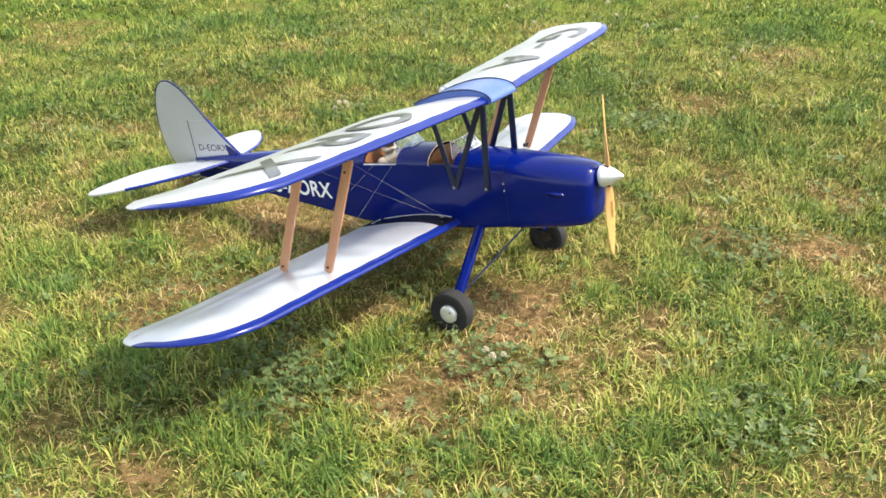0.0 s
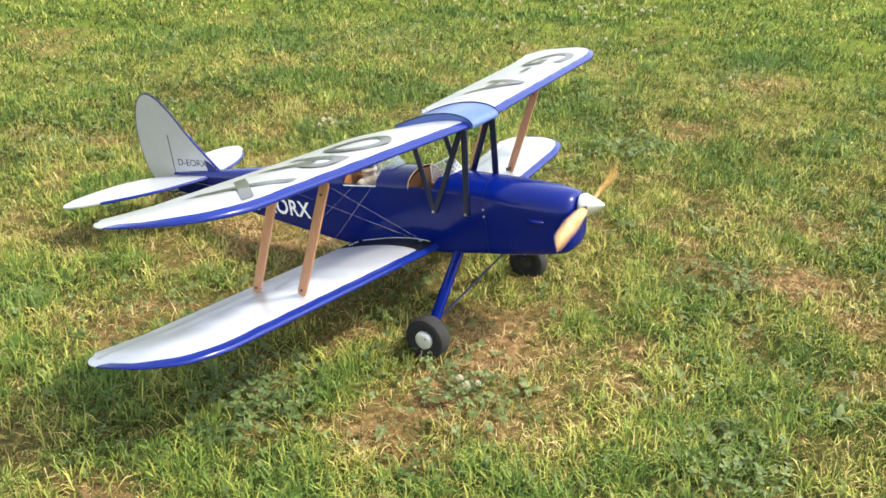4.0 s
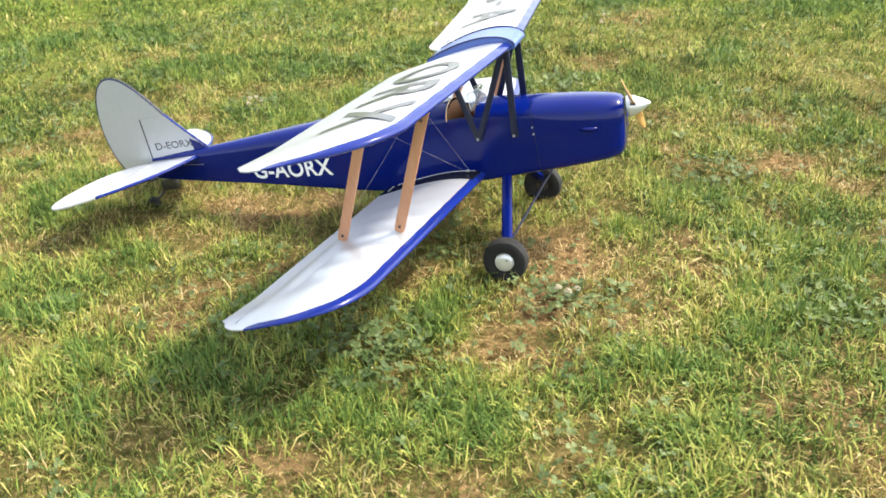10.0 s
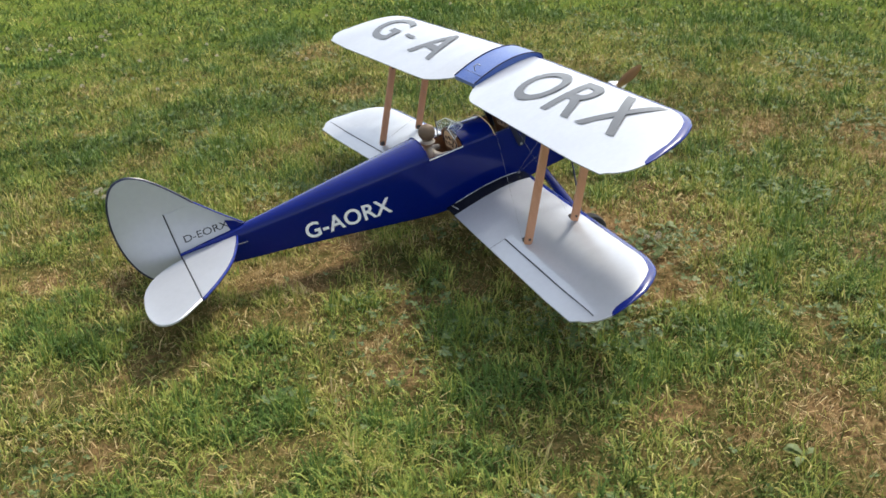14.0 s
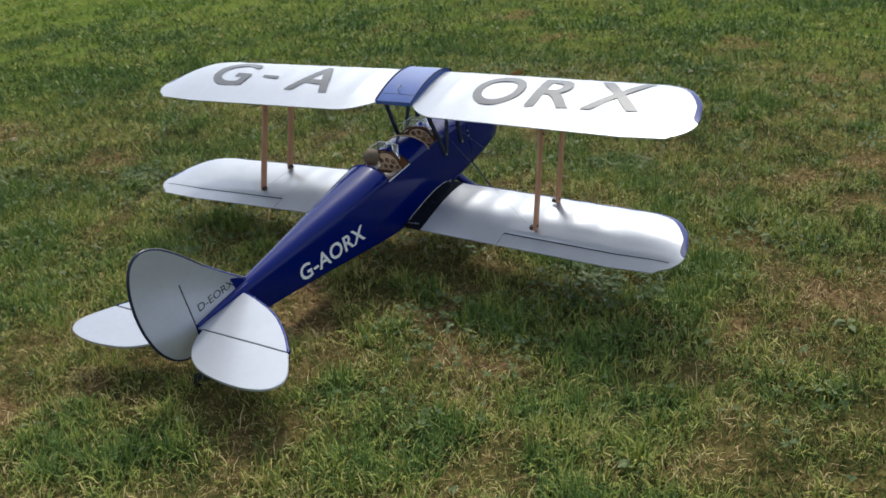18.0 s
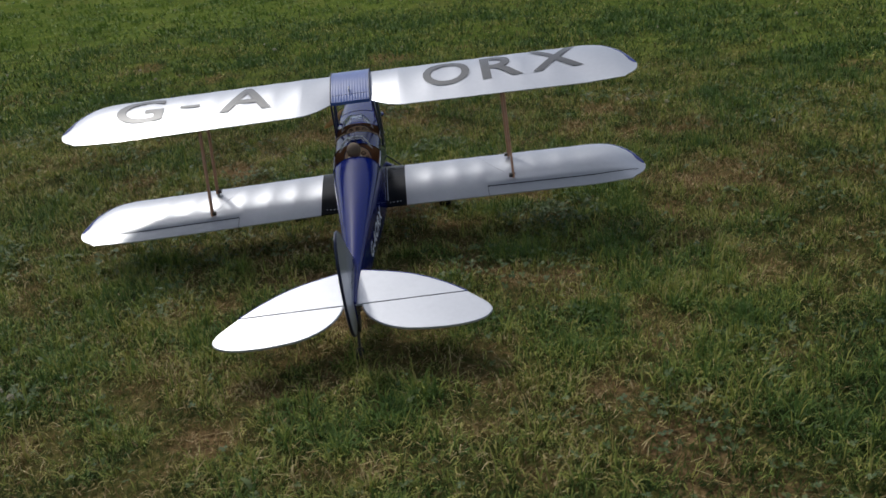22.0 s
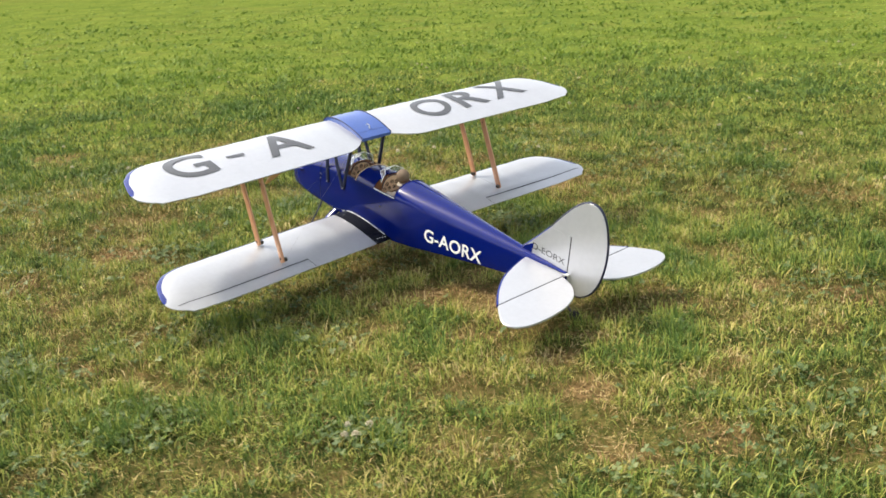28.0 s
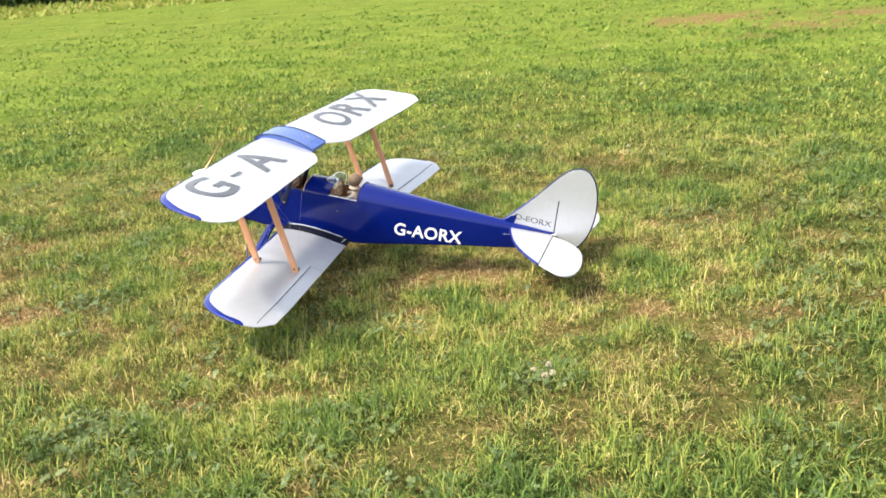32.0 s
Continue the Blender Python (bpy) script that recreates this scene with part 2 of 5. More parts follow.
def value_noise(x, y, seed):
    """Smooth noise of 0 to 1 over arrays x and y, one bump a unit."""
    xi, yi = np.floor(x).astype(np.int64), np.floor(y).astype(np.int64)
    fx, fy = x - xi, y - yi
    fx, fy = fx * fx * (3 - 2 * fx), fy * fy * (3 - 2 * fy)

    def corner(a, b):
        h = (a * 374761393 + b * 668265263 + seed * 2147483647) & 0xFFFFFFFF
        h = ((h ^ (h >> 13)) * 1274126177) & 0xFFFFFFFF
        return ((h ^ (h >> 16)) & 0xFFFF) / 65535.0

    return (corner(xi, yi) * (1 - fx) + corner(xi + 1, yi) * fx) * (1 - fy) + (corner(xi, yi + 1) * (1 - fx) + corner(xi + 1, yi + 1) * fx) * fy


def fractal(x, y, scale, seed, octaves=3):
    total, weight, amp = 0, 0, 1.0
    for k in range(octaves):
        total = total + amp * value_noise(x / scale * 2 ** k + 17.3 * k, y / scale * 2 ** k - 9.1 * k, seed + k)
        weight, amp = weight + amp, amp * 0.55
    return total / weight


# ---- the model biplane ----
# Its own space: x to the nose, y to its left wing, z up from between the wheels.
STAND = pose(0.0008, -0.0002, -0.0073, -1.91, -11.53, 0.17)
plane = tagged(new("model_biplane"), "blue and silver model biplane standing tail-down on the grass", "model aeroplane")
plane.matrix_world = STAND

CHORD_N = 16
U = [0.5 - 0.5 * math.cos(math.pi * k / CHORD_N) for k in range(CHORD_N + 1)]


def upper_at(u):
    return 0.115 * (1.75 * math.sqrt(u) * (1 - u) ** 1.15 + 0.28 * u * (1 - u)) * 0.93


def lower_at(u):
    return -0.042 * math.sqrt(max(u, 0)) * (1 - u) * 2.2 * (1 if u < 0.4 else 0.9)


class Wing:
    """The planform and section of one pair of wings, for half-spans y of 0 to tip."""

    def __init__(self, lead, trail, sweep_l, sweep_t, z, up, rise, tip, inner):
        self.lead, self.trail, self.sweep_l, self.sweep_t = lead, trail, sweep_l, sweep_t
        self.z, self.up, self.rise, self.tip, self.inner = z, up, rise, tip, inner
        self.edge = smooth_curve([(0.0, 0.0), (0.045, 0.010), (0.095, 0.035), (0.135, 0.085), (0.152, 0.130), (0.165, 0.185), (0.158, 0.220), (0.135, 0.243), (0.10, 0.252)], 40)

    def ends(self, y):
        """Leading and trailing edge at a half-span."""
        a, b = self.lead - self.sweep_l * y, self.trail - self.sweep_t * y
        over = y - (self.tip - 0.165)
        if over > 0:
            front = [(p[0], p[1]) for p in self.edge if p[0] <= 0.165]
            peak = max(range(len(front)), key=lambda k: front[k][0])
            a0 = self.lead - self.sweep_l * (self.tip - 0.165)
            chord = a0 - (self.trail - self.sweep_t * (self.tip - 0.165))
            a = a0 - float(np.interp(over, [p[0] for p in front[:peak + 1]], [p[1] for p in front[:peak + 1]])) * chord / 0.25
            if over > 0.10:
                tail = front[peak:][::-1]
                t0 = a0 - float(np.interp(over, [p[0] for p in tail], [p[1] for p in tail])) * chord / 0.25
                b = max(b, t0) if over > 0.12 else b
        if y < self.inner[0]:
            f = (self.inner[0] - y) / (self.inner[0] - self.inner[1])
            b += self.inner[2] * min(1, f) ** 2
        return a, b

    def height(self, y, u, top):
        a, b = self.ends(y)
        c = max(a - b, 1e-4)
        over = max(0.0, y - (self.tip - 0.165)) / 0.165
        thin = math.sqrt(max(0.0, 1 - over ** 2.2)) * 0.8 + 0.2 * (1 - over)
        base = self.z + self.rise * y + self.up * (a - u * c)
        full = min(c, 0.26)
        return base + (upper_at(u) if top else lower_at(u)) * full * thin + (0.0012 if top else -0.0012) + 0.010 * over

    def top(self, x, y):
        a, b = self.ends(abs(y))
        return self.height(abs(y), min(1, max(0, (a - x) / (a - b))), True)

    def chord(self, y):
        """Steps along the chord; the first four span the blue strip, which keeps its width round the tip."""
        a, b = self.ends(y)
        slope = (self.ends(y + 0.0005)[0] - self.ends(y - 0.0005)[0]) / 0.001 if y < self.tip - 0.001 else -9.0
        strip = min(0.52, 0.0165 * math.sqrt(1 + min(slope * slope, 60)) / max(a - b, 1e-3))
        return [strip * (k / 4) ** 2 for k in range(5)] + [strip + (1 - strip) * (k / 12) ** 1.4 for k in range(1, 13)]

    def panel(self, side, start, ribs):
        """One wing: a closed skin, blue along the leading edge and round the tip's front."""
        bm = bmesh.new()
        ys = list(np.linspace(start, self.tip - 0.165, ribs * 6 + 1)) + [self.tip - 0.165 + 0.165 * f for f in (0.1, 0.2, 0.3, 0.4, 0.5, 0.6, 0.68, 0.76, 0.83, 0.89, 0.94, 0.975, 0.995)]
        ys = sorted(set(ys + ([start + (self.inner[0] - start) * f for f in (0.15, 0.3, 0.45, 0.6, 0.8)] if start < self.inner[0] else [])))
        tops, lows = [], []
        for i, y in enumerate(ys):
            a, b = self.ends(y)
            c = a - b
            bay = (y - start) / (self.tip - 0.165 - start) * ribs
            sag = -0.0019 * abs(math.sin(math.pi * bay)) if y < self.tip - 0.165 else 0.0
            across = self.chord(y)
            tops.append([bm.verts.new((a - u * c, side * y, self.height(y, u, True) + sag * math.sin(math.pi * u ** 0.62))) for u in across])
            lows.append([bm.verts.new((a - u * c, side * y, self.height(y, u, False))) for u in across])
        for i in range(len(ys) - 1):
            for k in range(CHORD_N):
                blue = k < 4
                for rows in (tops, lows):
                    f = bm.faces.new((rows[i][k], rows[i][k + 1], rows[i + 1][k + 1], rows[i + 1][k]))
                    f.material_index = 1 if blue else 0
            f = bm.faces.new((tops[i][0], tops[i + 1][0], lows[i + 1][0], lows[i][0]))
            f.material_index = 1
            bm.faces.new((tops[i][-1], tops[i + 1][-1], lows[i + 1][-1], lows[i][-1]))
        for row in (0, -1):
            for k in range(CHORD_N):
                f = bm.faces.new((tops[row][k], tops[row][k + 1], lows[row][k + 1], lows[row][k]))
                f.material_index = 1 if row == -1 and k < 4 else 0
        return bm


LOWER = Wing(-0.046, -0.302, 0.091, 0.085, 0.200, 0.0, 0.033, 0.890, (0.0, -1.0, 0.0))
UPPER = Wing(0.074, -0.186, 0.065, 0.069, 0.494, 0.02, 0.023, 0.893, (0.175, 0.062, 0.058))

for side, word in ((-1, "right"), (1, "left")):
    up = part("upper_wing", UPPER.panel(side, 0.0615, 7), [SILVER, BLUE_EDGE], plane, "silver upper wing with a blue leading edge and dark lettering")
    low = part("lower_wing", LOWER.panel(side, 0.136, 7), [SILVER, BLUE_EDGE], plane, "silver lower wing with a blue leading edge")
    # Lettering lies along the span, its feet to the trailing edge.
    for text, y0, wide, foot, high in ((("O", 0.234, 0.150, -0.130, 0.146), ("R", 0.420, 0.128, -0.130, 0.142), ("X", 0.576, 0.160, -0.130, 0.142)) if side < 0 else (("G", -0.742, 0.150, -0.138, 0.144), ("-", -0.540, 0.062, -0.078, 0.014), ("A", -0.412, 0.165, -0.128, 0.142))):
        bm = letters(text, high, wide, 0.014 if text != "-" else 0.0, 10)
        for v in bm.verts:
            x, y = foot + v.co.y - 0.013 * abs(y0 + v.co.x), -(y0 + v.co.x)
            v.co = Vector((x, y, UPPER.top(x, y) + 0.0010))
        part("letter", bm, LETTER, up)
    # The aileron and its hinge gap.
    lip = 0.0022 if side < 0 else 0.0015
    bm = bmesh.new()
    rows = []
    for k in range(25):
        y = 0.395 + 0.468 * k / 24
        x = -0.258 - 0.085 * y
        h = lip * (1 - 0.75 * (k / 24) ** 2)
        rows.append([bm.verts.new((x + dx, side * y, LOWER.top(x + dx, y) + up)) for dx, up in ((0.050, -0.0003), (0.024, 0.40 * h), (0.0012, h), (-0.0012, 0.0004))])
    for q, r in zip(rows, rows[1:]):
        for k in range(3):
            bm.faces.new((q[k], q[k + 1], r[k + 1], r[k])).material_index = 1 if k == 2 else 0
    part("aileron_gap", bm, [SILVER, HINGE], low, "dark aileron hinge line")
    bm = bmesh.new()
    for y, dy in ((0.395, 0.0007),):
        for k in range(4):
            xs = [-0.291 - (0.045 * j / 4) for j in (k, k + 1)]
            bm.faces.new([bm.verts.new((x, side * (y + d), LOWER.top(x, y) + 0.0009)) for x, d in ((xs[0], dy), (xs[0], -dy), (xs[1], -dy), (xs[1], dy))])
    part("aileron_end_gap", bm, HINGE, low, "fine dark cut at the aileron end")
    # Black walkway between fuselage and wing.
    bm = bmesh.new()
    rows_t, rows_l = [], []
    for y in (0.050, 0.080, 0.108, 0.1362):
        a, b = LOWER.ends(y)
        rows_t.append([bm.verts.new((a - u * (a - b), side * y, LOWER.height(y, u, True) + 0.0006)) for u in U])
        rows_l.append([bm.verts.new((a - u * (a - b), side * y, LOWER.height(y, u, False) - 0.0006)) for u in U])
    for i in range(3):
        for k in range(CHORD_N):
            for rows in (rows_t, rows_l):
                f = bm.faces.new((rows[i][k], rows[i][k + 1], rows[i + 1][k + 1], rows[i + 1][k]))
                f.material_index = 1 if U[k + 1] * 0.25 < 0.017 else 0
        f = bm.faces.new((rows_t[i][0], rows_t[i + 1][0], rows_l[i + 1][0], rows_l[i][0]))
        f.material_index = 1
        bm.faces.new((rows_t[i][-1], rows_t[i + 1][-1], rows_l[i + 1][-1], rows_l[i][-1]))
    root = part("wing_root_walkway", bm, [BLACK, BLUE_EDGE], plane, "glossy black wing root walkway")
    # Root strip with its glint painted in; thicker to the left for a wider reflection.
    bm = bmesh.new()
    add_tube(bm, [(a, side * 0.0768, LOWER.top(a, 0.0768) + 0.0006) for a in np.linspace(-0.075, -0.280, 20)], 0.0010 if side < 0 else 0.0018, 6)
    part("root_fairing_glint", bm, FAIRING_GLINT, plane, "strip between fuselage and wing root, its glint put into the pale blue-grey colour")
    bm = bmesh.new()
    for k in range(4):
        y = 0.084 + 0.011 * k
        x = -0.292
        add_box(bm, (x - 0.002, side * y - 0.0014, LOWER.top(x, y) + 0.0008), (x + 0.0014, side * y + 0.0014, LOWER.top(x, y) + 0.0016))
    part("marking", bm, WHITE, root, "small white warning marks")

# Centre section: the ribbed tank.
bm = bmesh.new()
N = 56
rows_t, rows_l = [], []
for j in range(N + 1):
    y = -0.0618 + 0.1236 * j / N
    rib = 0.0009 * (1 if (j % 4) in (1, 2) else -0.2)
    rt, rl = [], []
    for k in range(25):
        u = 0.5 - 0.5 * math.cos(math.pi * k / 24)
        x = 0.078 - u * 0.214
        rt.append(bm.verts.new((x, y, 0.4955 + 0.02 * x + 0.030 * (2.2 * math.sqrt(u) * (1 - u) + 0.55 * u * (1 - u) + 0.22 * u) + rib * (1 if u < 0.06 or u > 0.88 else 0.28))))
        rl.append(bm.verts.new((x, y, 0.492 + 0.02 * x - 0.010 * math.sqrt(u) * (1 - u) * 2)))
    rows_t.append(rt)
    rows_l.append(rl)
for j in range(N):
    for k in range(24):
        bm.faces.new((rows_t[j][k], rows_t[j][k + 1], rows_t[j + 1][k + 1], rows_t[j + 1][k]))
        bm.faces.new((rows_l[j][k], rows_l[j][k + 1], rows_l[j + 1][k + 1], rows_l[j + 1][k]))
    for k in (0, -1):
        bm.faces.new((rows_t[j][k], rows_t[j + 1][k], rows_l[j + 1][k], rows_l[j][k]))
for j in (0, -1):
    for k in range(24):
        bm.faces.new((rows_t[j][k], rows_t[j][k + 1], rows_l[j][k + 1], rows_l[j][k]))
tank = part("centre_section", bm, TANK, plane, "ribbed light blue fuel tank between the upper wings")
bm = bmesh.new()
add_tube(bm, [(-0.098, 0.002, 0.512), (-0.098, 0.002, 0.524), (-0.086, 0.002, 0.527), (-0.080, 0.002, 0.520)], 0.0016, 6)
part("filler_hook", bm, STEEL, tank, "small wire hook")
bm = bmesh.new()
u = 0.865
x = 0.078 - u * 0.214
add_tube(bm, [(x, y, 0.4960 + 0.02 * x + 0.030 * (2.2 * math.sqrt(u) * (1 - u) + 0.55 * u * (1 - u) + 0.22 * u)) for y in (-0.0615, 0.0, 0.0615)], 0.0005, 6)
part("tank_seam", bm, NAVY, tank, "dark seam across the tank")
for side in (-1, 1):
    bm = bmesh.new()
    pts = []
    for k in range(25):
        u = 0.5 - 0.5 * math.cos(math.pi * k / 24)
        x = 0.078 - u * 0.214
        pts.append((x, side * 0.0622, 0.4965 + 0.02 * x + 0.030 * (2.2 * math.sqrt(u) * (1 - u) + 0.55 * u * (1 - u) + 0.22 * u)))
    add_tube(bm, pts, 0.0018, 6)
    part("tank_edge", bm, NAVY, tank, "dark blue edge strip of the tank")


# ---- fuselage ----
def ring_at(x, zb, zs, zt, w, r, power=2.0):
    """Points round one fuselage frame: flat bottom, upright sides, arched top."""
    r = min(r, w * 0.95)
    pts = []
    for k in range(5):
        t = math.pi / 2 * k / 4
        pts.append((w - r + r * math.sin(t), zb + r - r * math.cos(t)))
    pts.append((w, (zb + r) * 0.5 + zs * 0.5))
    for k in range(9):
        t = math.pi / 2 * k / 8
        pts.append((w * math.cos(t) ** (2 / power), zs + (zt - zs) * math.sin(t) ** (2 / power)))
    pts = pts + [(-y, z) for y, z in pts[::-1][1:]]
    return [(x, y, z) for y, z in pts]


FRAMES = [(-1.002, 0.300, 0.343, 0.3575, 0.006, 0.004), (-0.93, 0.287, 0.341, 0.362, 0.014, 0.006), (-0.82, 0.270, 0.340, 0.366, 0.024, 0.007), (-0.70, 0.253, 0.341, 0.373, 0.035, 0.008),
          (-0.58, 0.234, 0.343, 0.381, 0.0475, 0.009), (-0.46, 0.214, 0.346, 0.388, 0.060, 0.010), (-0.40, 0.204, 0.349, 0.391, 0.066, 0.010), (-0.345, 0.196, 0.348, 0.395, 0.070, 0.010), (-0.318, 0.193, 0.348, 0.396, 0.0715, 0.010),
          (-0.27, 0.190, 0.347, 0.391, 0.073, 0.010), (-0.215, 0.188, 0.347, 0.389, 0.0735, 0.010), (-0.17, 0.187, 0.346, 0.387, 0.0735, 0.010), (-0.119, 0.187, 0.345, 0.384, 0.0735, 0.010),
          (-0.09, 0.187, 0.344, 0.379, 0.0735, 0.010), (-0.048, 0.187, 0.342, 0.375, 0.0735, 0.011), (0.0, 0.188, 0.338, 0.370, 0.0730, 0.012), (0.045, 0.189, 0.332, 0.365, 0.0725, 0.014), (0.085, 0.190, 0.326, 0.361, 0.0715, 0.016)]
COWL = [(0.0855, 0.1895, 0.326, 0.362, 0.0722, 0.016, 2.0), (0.13, 0.1895, 0.312, 0.357, 0.0716, 0.018, 2.15), (0.18, 0.190, 0.300, 0.351, 0.0700, 0.022, 2.3), (0.23, 0.191, 0.290, 0.3435, 0.0655, 0.026, 2.4), (0.262, 0.1925, 0.285, 0.3375, 0.0590, 0.028, 2.4),
        (0.280, 0.195, 0.283, 0.3330, 0.0535, 0.030, 2.4), (0.289, 0.200, 0.282, 0.3285, 0.0475, 0.031, 2.4), (0.2935, 0.207, 0.281, 0.3235, 0.0410, 0.031, 2.4), (0.2950, 0.214, 0.280, 0.318, 0.0350, 0.029, 2.4)]


def side_at(x):
    """Half the fuselage's width at x."""
    rows = sorted((f[0], f[4]) for f in FRAMES)
    return float(np.interp(x, [r[0] for r in rows], [r[1] for r in rows]))


def skin(frames, caps, holes=()):
    bm = bmesh.new()
    rings = [[bm.verts.new(p) for p in ring_at(*f)] for f in frames]
    n = len(rings[0])
    for q, s in zip(rings, rings[1:]):
        for k in range(n):
            f = [q[k], q[(k + 1) % n], s[(k + 1) % n], s[k]]
            c = sum((v.co for v in f), Vector()) / 4
            if any(a < c.x < b and c.z > 0.352 and abs(c.y) < 0.070 for a, b in holes):
                continue
            bm.faces.new(f)
    for c in caps:
        bm.faces.new(rings[c])
    return bm


body = part("fuselage", skin(FRAMES, (0, -1), ((-0.119, -0.048), (-0.318, -0.215))), BLUE, plane, "glossy dark blue fuselage with white lettering")
bm = skin(COWL, (0, -1))
for v in bm.verts:
    if v.co.x > 0.250:
        v.co.x -= 0.13 * max(0.0, 0.290 - v.co.z) * (v.co.x - 0.250) / 0.045
cowl = part("engine_cowling", bm, BLUE, plane, "smooth dark blue engine cowling")
for text, side in (("G-AORX", -1), ("G-AORX", 1)):
    bm = letters(text, 0.045, 0.236, 0.020, 0, 1.04)
    for v in bm.verts:
        x = -0.688 + v.co.x if side < 0 else -0.459 - v.co.x
        z = 0.262 + v.co.y + (0.012 * (-0.449 - x) / 0.24 if side < 0 else 0.006 * (-0.46 - x) / 0.24) - 0.008
        v.co = Vector((x, side * (side_at(x) + 0.0008), z))
    part("lettering", bm, WHITE, body, "white registration lettering")
bm = bmesh.new()
add_lathe(bm, [(-0.001, 0.0034), (0.0012, 0.0034), (0.0012, 0.0024), (-0.001, 0.0)], (-0.250, side_at(-0.25) + 0.0002, 0.300), (0, 1, 0), 14)
part("switch_hole", bm, BOLT_DARK, body, "small dark switch hole")
# Bulges, fastenings and seams of the cowling.
for side in (-1, 1):
    bm = bmesh.new()
    bmesh.ops.create_uvsphere(bm, u_segments=14, v_segments=8, radius=1)
    for v in bm.verts:
        v.co = Vector((0.211 + 0.023 * v.co.x, side * (0.0640 + 0.013 * v.co.y), 0.279 + (0.0085 if v.co.z < 0 else 0.006) * v.co.z - 0.003 * v.co.x))
    part("cowl_bulge", bm, BLUE, cowl)
    for x, z in ((0.0835, 0.303), (0.0835, 0.286)):
        bm = bmesh.new()
        add_lathe(bm, [(0, 0), (0, 0.0028), (0.001, 0.0028), (0.0016, 0.0)], (x, side * 0.0722, z), (0, side, 0), 10)
        part("screw", bm, STEEL, cowl)
bm = bmesh.new()
seam = ring_at(0.0853, 0.1890, 0.326, 0.3626, 0.0728, 0.016)
for a, b in zip(seam, seam[1:] + seam[:1]):
    bm.faces.new([bm.verts.new((x, p[1], p[2])) for x, p in ((0.0846, a), (0.0846, b), (0.0860, b), (0.0860, a))])
part("cowl_seam", bm, NAVY, cowl, "fine dark joint behind the cowling")
# Cockpits: a plywood tub, an instrument panel and a windscreen each.
for a, b in ((-0.119, -0.048), (-0.318, -0.215)):
    bm = bmesh.new()
    w = side_at((a + b) / 2) - 0.003
    lo, hi = (a + 0.001, -w, 0.262), (b - 0.001, w, 0.349)
    v = [bm.verts.new((x, y, z)) for x in (lo[0], hi[0]) for y in (lo[1], hi[1]) for z in (lo[2], hi[2])]
    for f in ((0, 1, 3, 2), (4, 5, 7, 6), (0, 1, 5, 4), (2, 3, 7, 6), (0, 2, 6, 4)):
        bm.faces.new([v[k] for k in f])
    for x in (a + 0.0012, b - 0.0012):
        arch = [bm.verts.new((x, w * math.cos(math.pi * k / 16), 0.346 + (0.040 if a < -0.2 else 0.033) * math.sin(math.pi * k / 16))) for k in range(17)]
        bm.faces.new(arch)
    part("cockpit_tub", bm, PLY, body, "bare plywood cockpit")
    bm = bmesh.new()
    wr = side_at(a)
    ht = (0.396 if a < -0.2 else 0.384) - 0.348
    add_tube(bm, [(a, wr * math.cos(math.pi * k / 20), 0.348 + (ht + 0.001) * math.sin(math.pi * k / 20)) for k in range(21)], 0.0014, 8)
    part("cockpit_arch", bm, PANEL_TAN if a > -0.2 else BLUE, body, "pale wooden arch behind the front cockpit" if a > -0.2 else "")
    for side in (-1, 1):
        bm = bmesh.new()
        add_tube(bm, [(a + (b - a) * k / 6, side * side_at(a + (b - a) * k / 6) * 0.985, 0.3525) for k in range(7)], 0.0018, 6)
        part("cockpit_coaming", bm, NAVY if a > -0.2 else NYLON, body, "" if a > -0.2 else "pale edging along the rear cockpit")
    bm = bmesh.new()
    top = [(0.042 * math.cos(math.pi * k / 16), 0.344 + (0.040 if a < -0.2 else 0.030) * math.sin(math.pi * k / 16)) for k in range(17)]
    ring = [(0.042, 0.326)] + top + [(-0.042, 0.326)]
    for dx in (0.0, 0.003):
        bm.faces.new([bm.verts.new((b - 0.006 + dx, y, z)) for y, z in ring])
    bm.verts.ensure_lookup_table()
    n = len(ring)
    for k in range(n):
        bm.faces.new((bm.verts[k], bm.verts[(k + 1) % n], bm.verts[n + (k + 1) % n], bm.verts[n + k]))
    panel = part("instrument_panel", bm, PANEL_TAN, body, "tan instrument panel with dark round gauges")
    bm = bmesh.new()
    add_tube(bm, [(b - 0.0065, y, z + 0.0008) for y, z in top], 0.0016, 6)
    part("panel_rim", bm, NAVY, panel, "dark rim of the instrument panel")
    for row, (z, ys, r) in enumerate(((0.3610, (-0.021, 0.0, 0.021), 0.0076), (0.3405, (-0.031, -0.0105, 0.0105, 0.031), 0.0058))):
        for k, y in enumerate(ys):
            bm = bmesh.new()
            size = r * (1 + 0.10 * math.sin(5 * k + 3 * row))
            add_lathe(bm, [(-0.002, 0.0), (-0.002, size), (0.0006, size), (0.0006, size * 0.82), (-0.0002, size * 0.78), (-0.0002, 0.0)], (b - 0.0062, y, z - 0.006 * abs(y) / 0.03 * (row == 0)), (-1, 0, 0), 14)
            part("gauge", bm, GAUGE, panel)
    # Windscreen: a flat middle pane and two raked sides, with a thin frame.
    zb, zt = (0.376, 0.405) if a > -0.2 else (0.389, 0.411)
    pts = {"a": (b + 0.034, -0.018, zb), "b": (b + 0.034, 0.018, zb), "c": (b + 0.006, 0.022, zt), "d": (b + 0.006, -0.022, zt), "e": (b - 0.012, -0.052, zb - 0.017), "f": (b - 0.012, 0.052, zb - 0.017), "g": (b - 0.018, -0.040, zt - 0.008), "h": (b - 0.018, 0.040, zt - 0.008)}
    screen = None
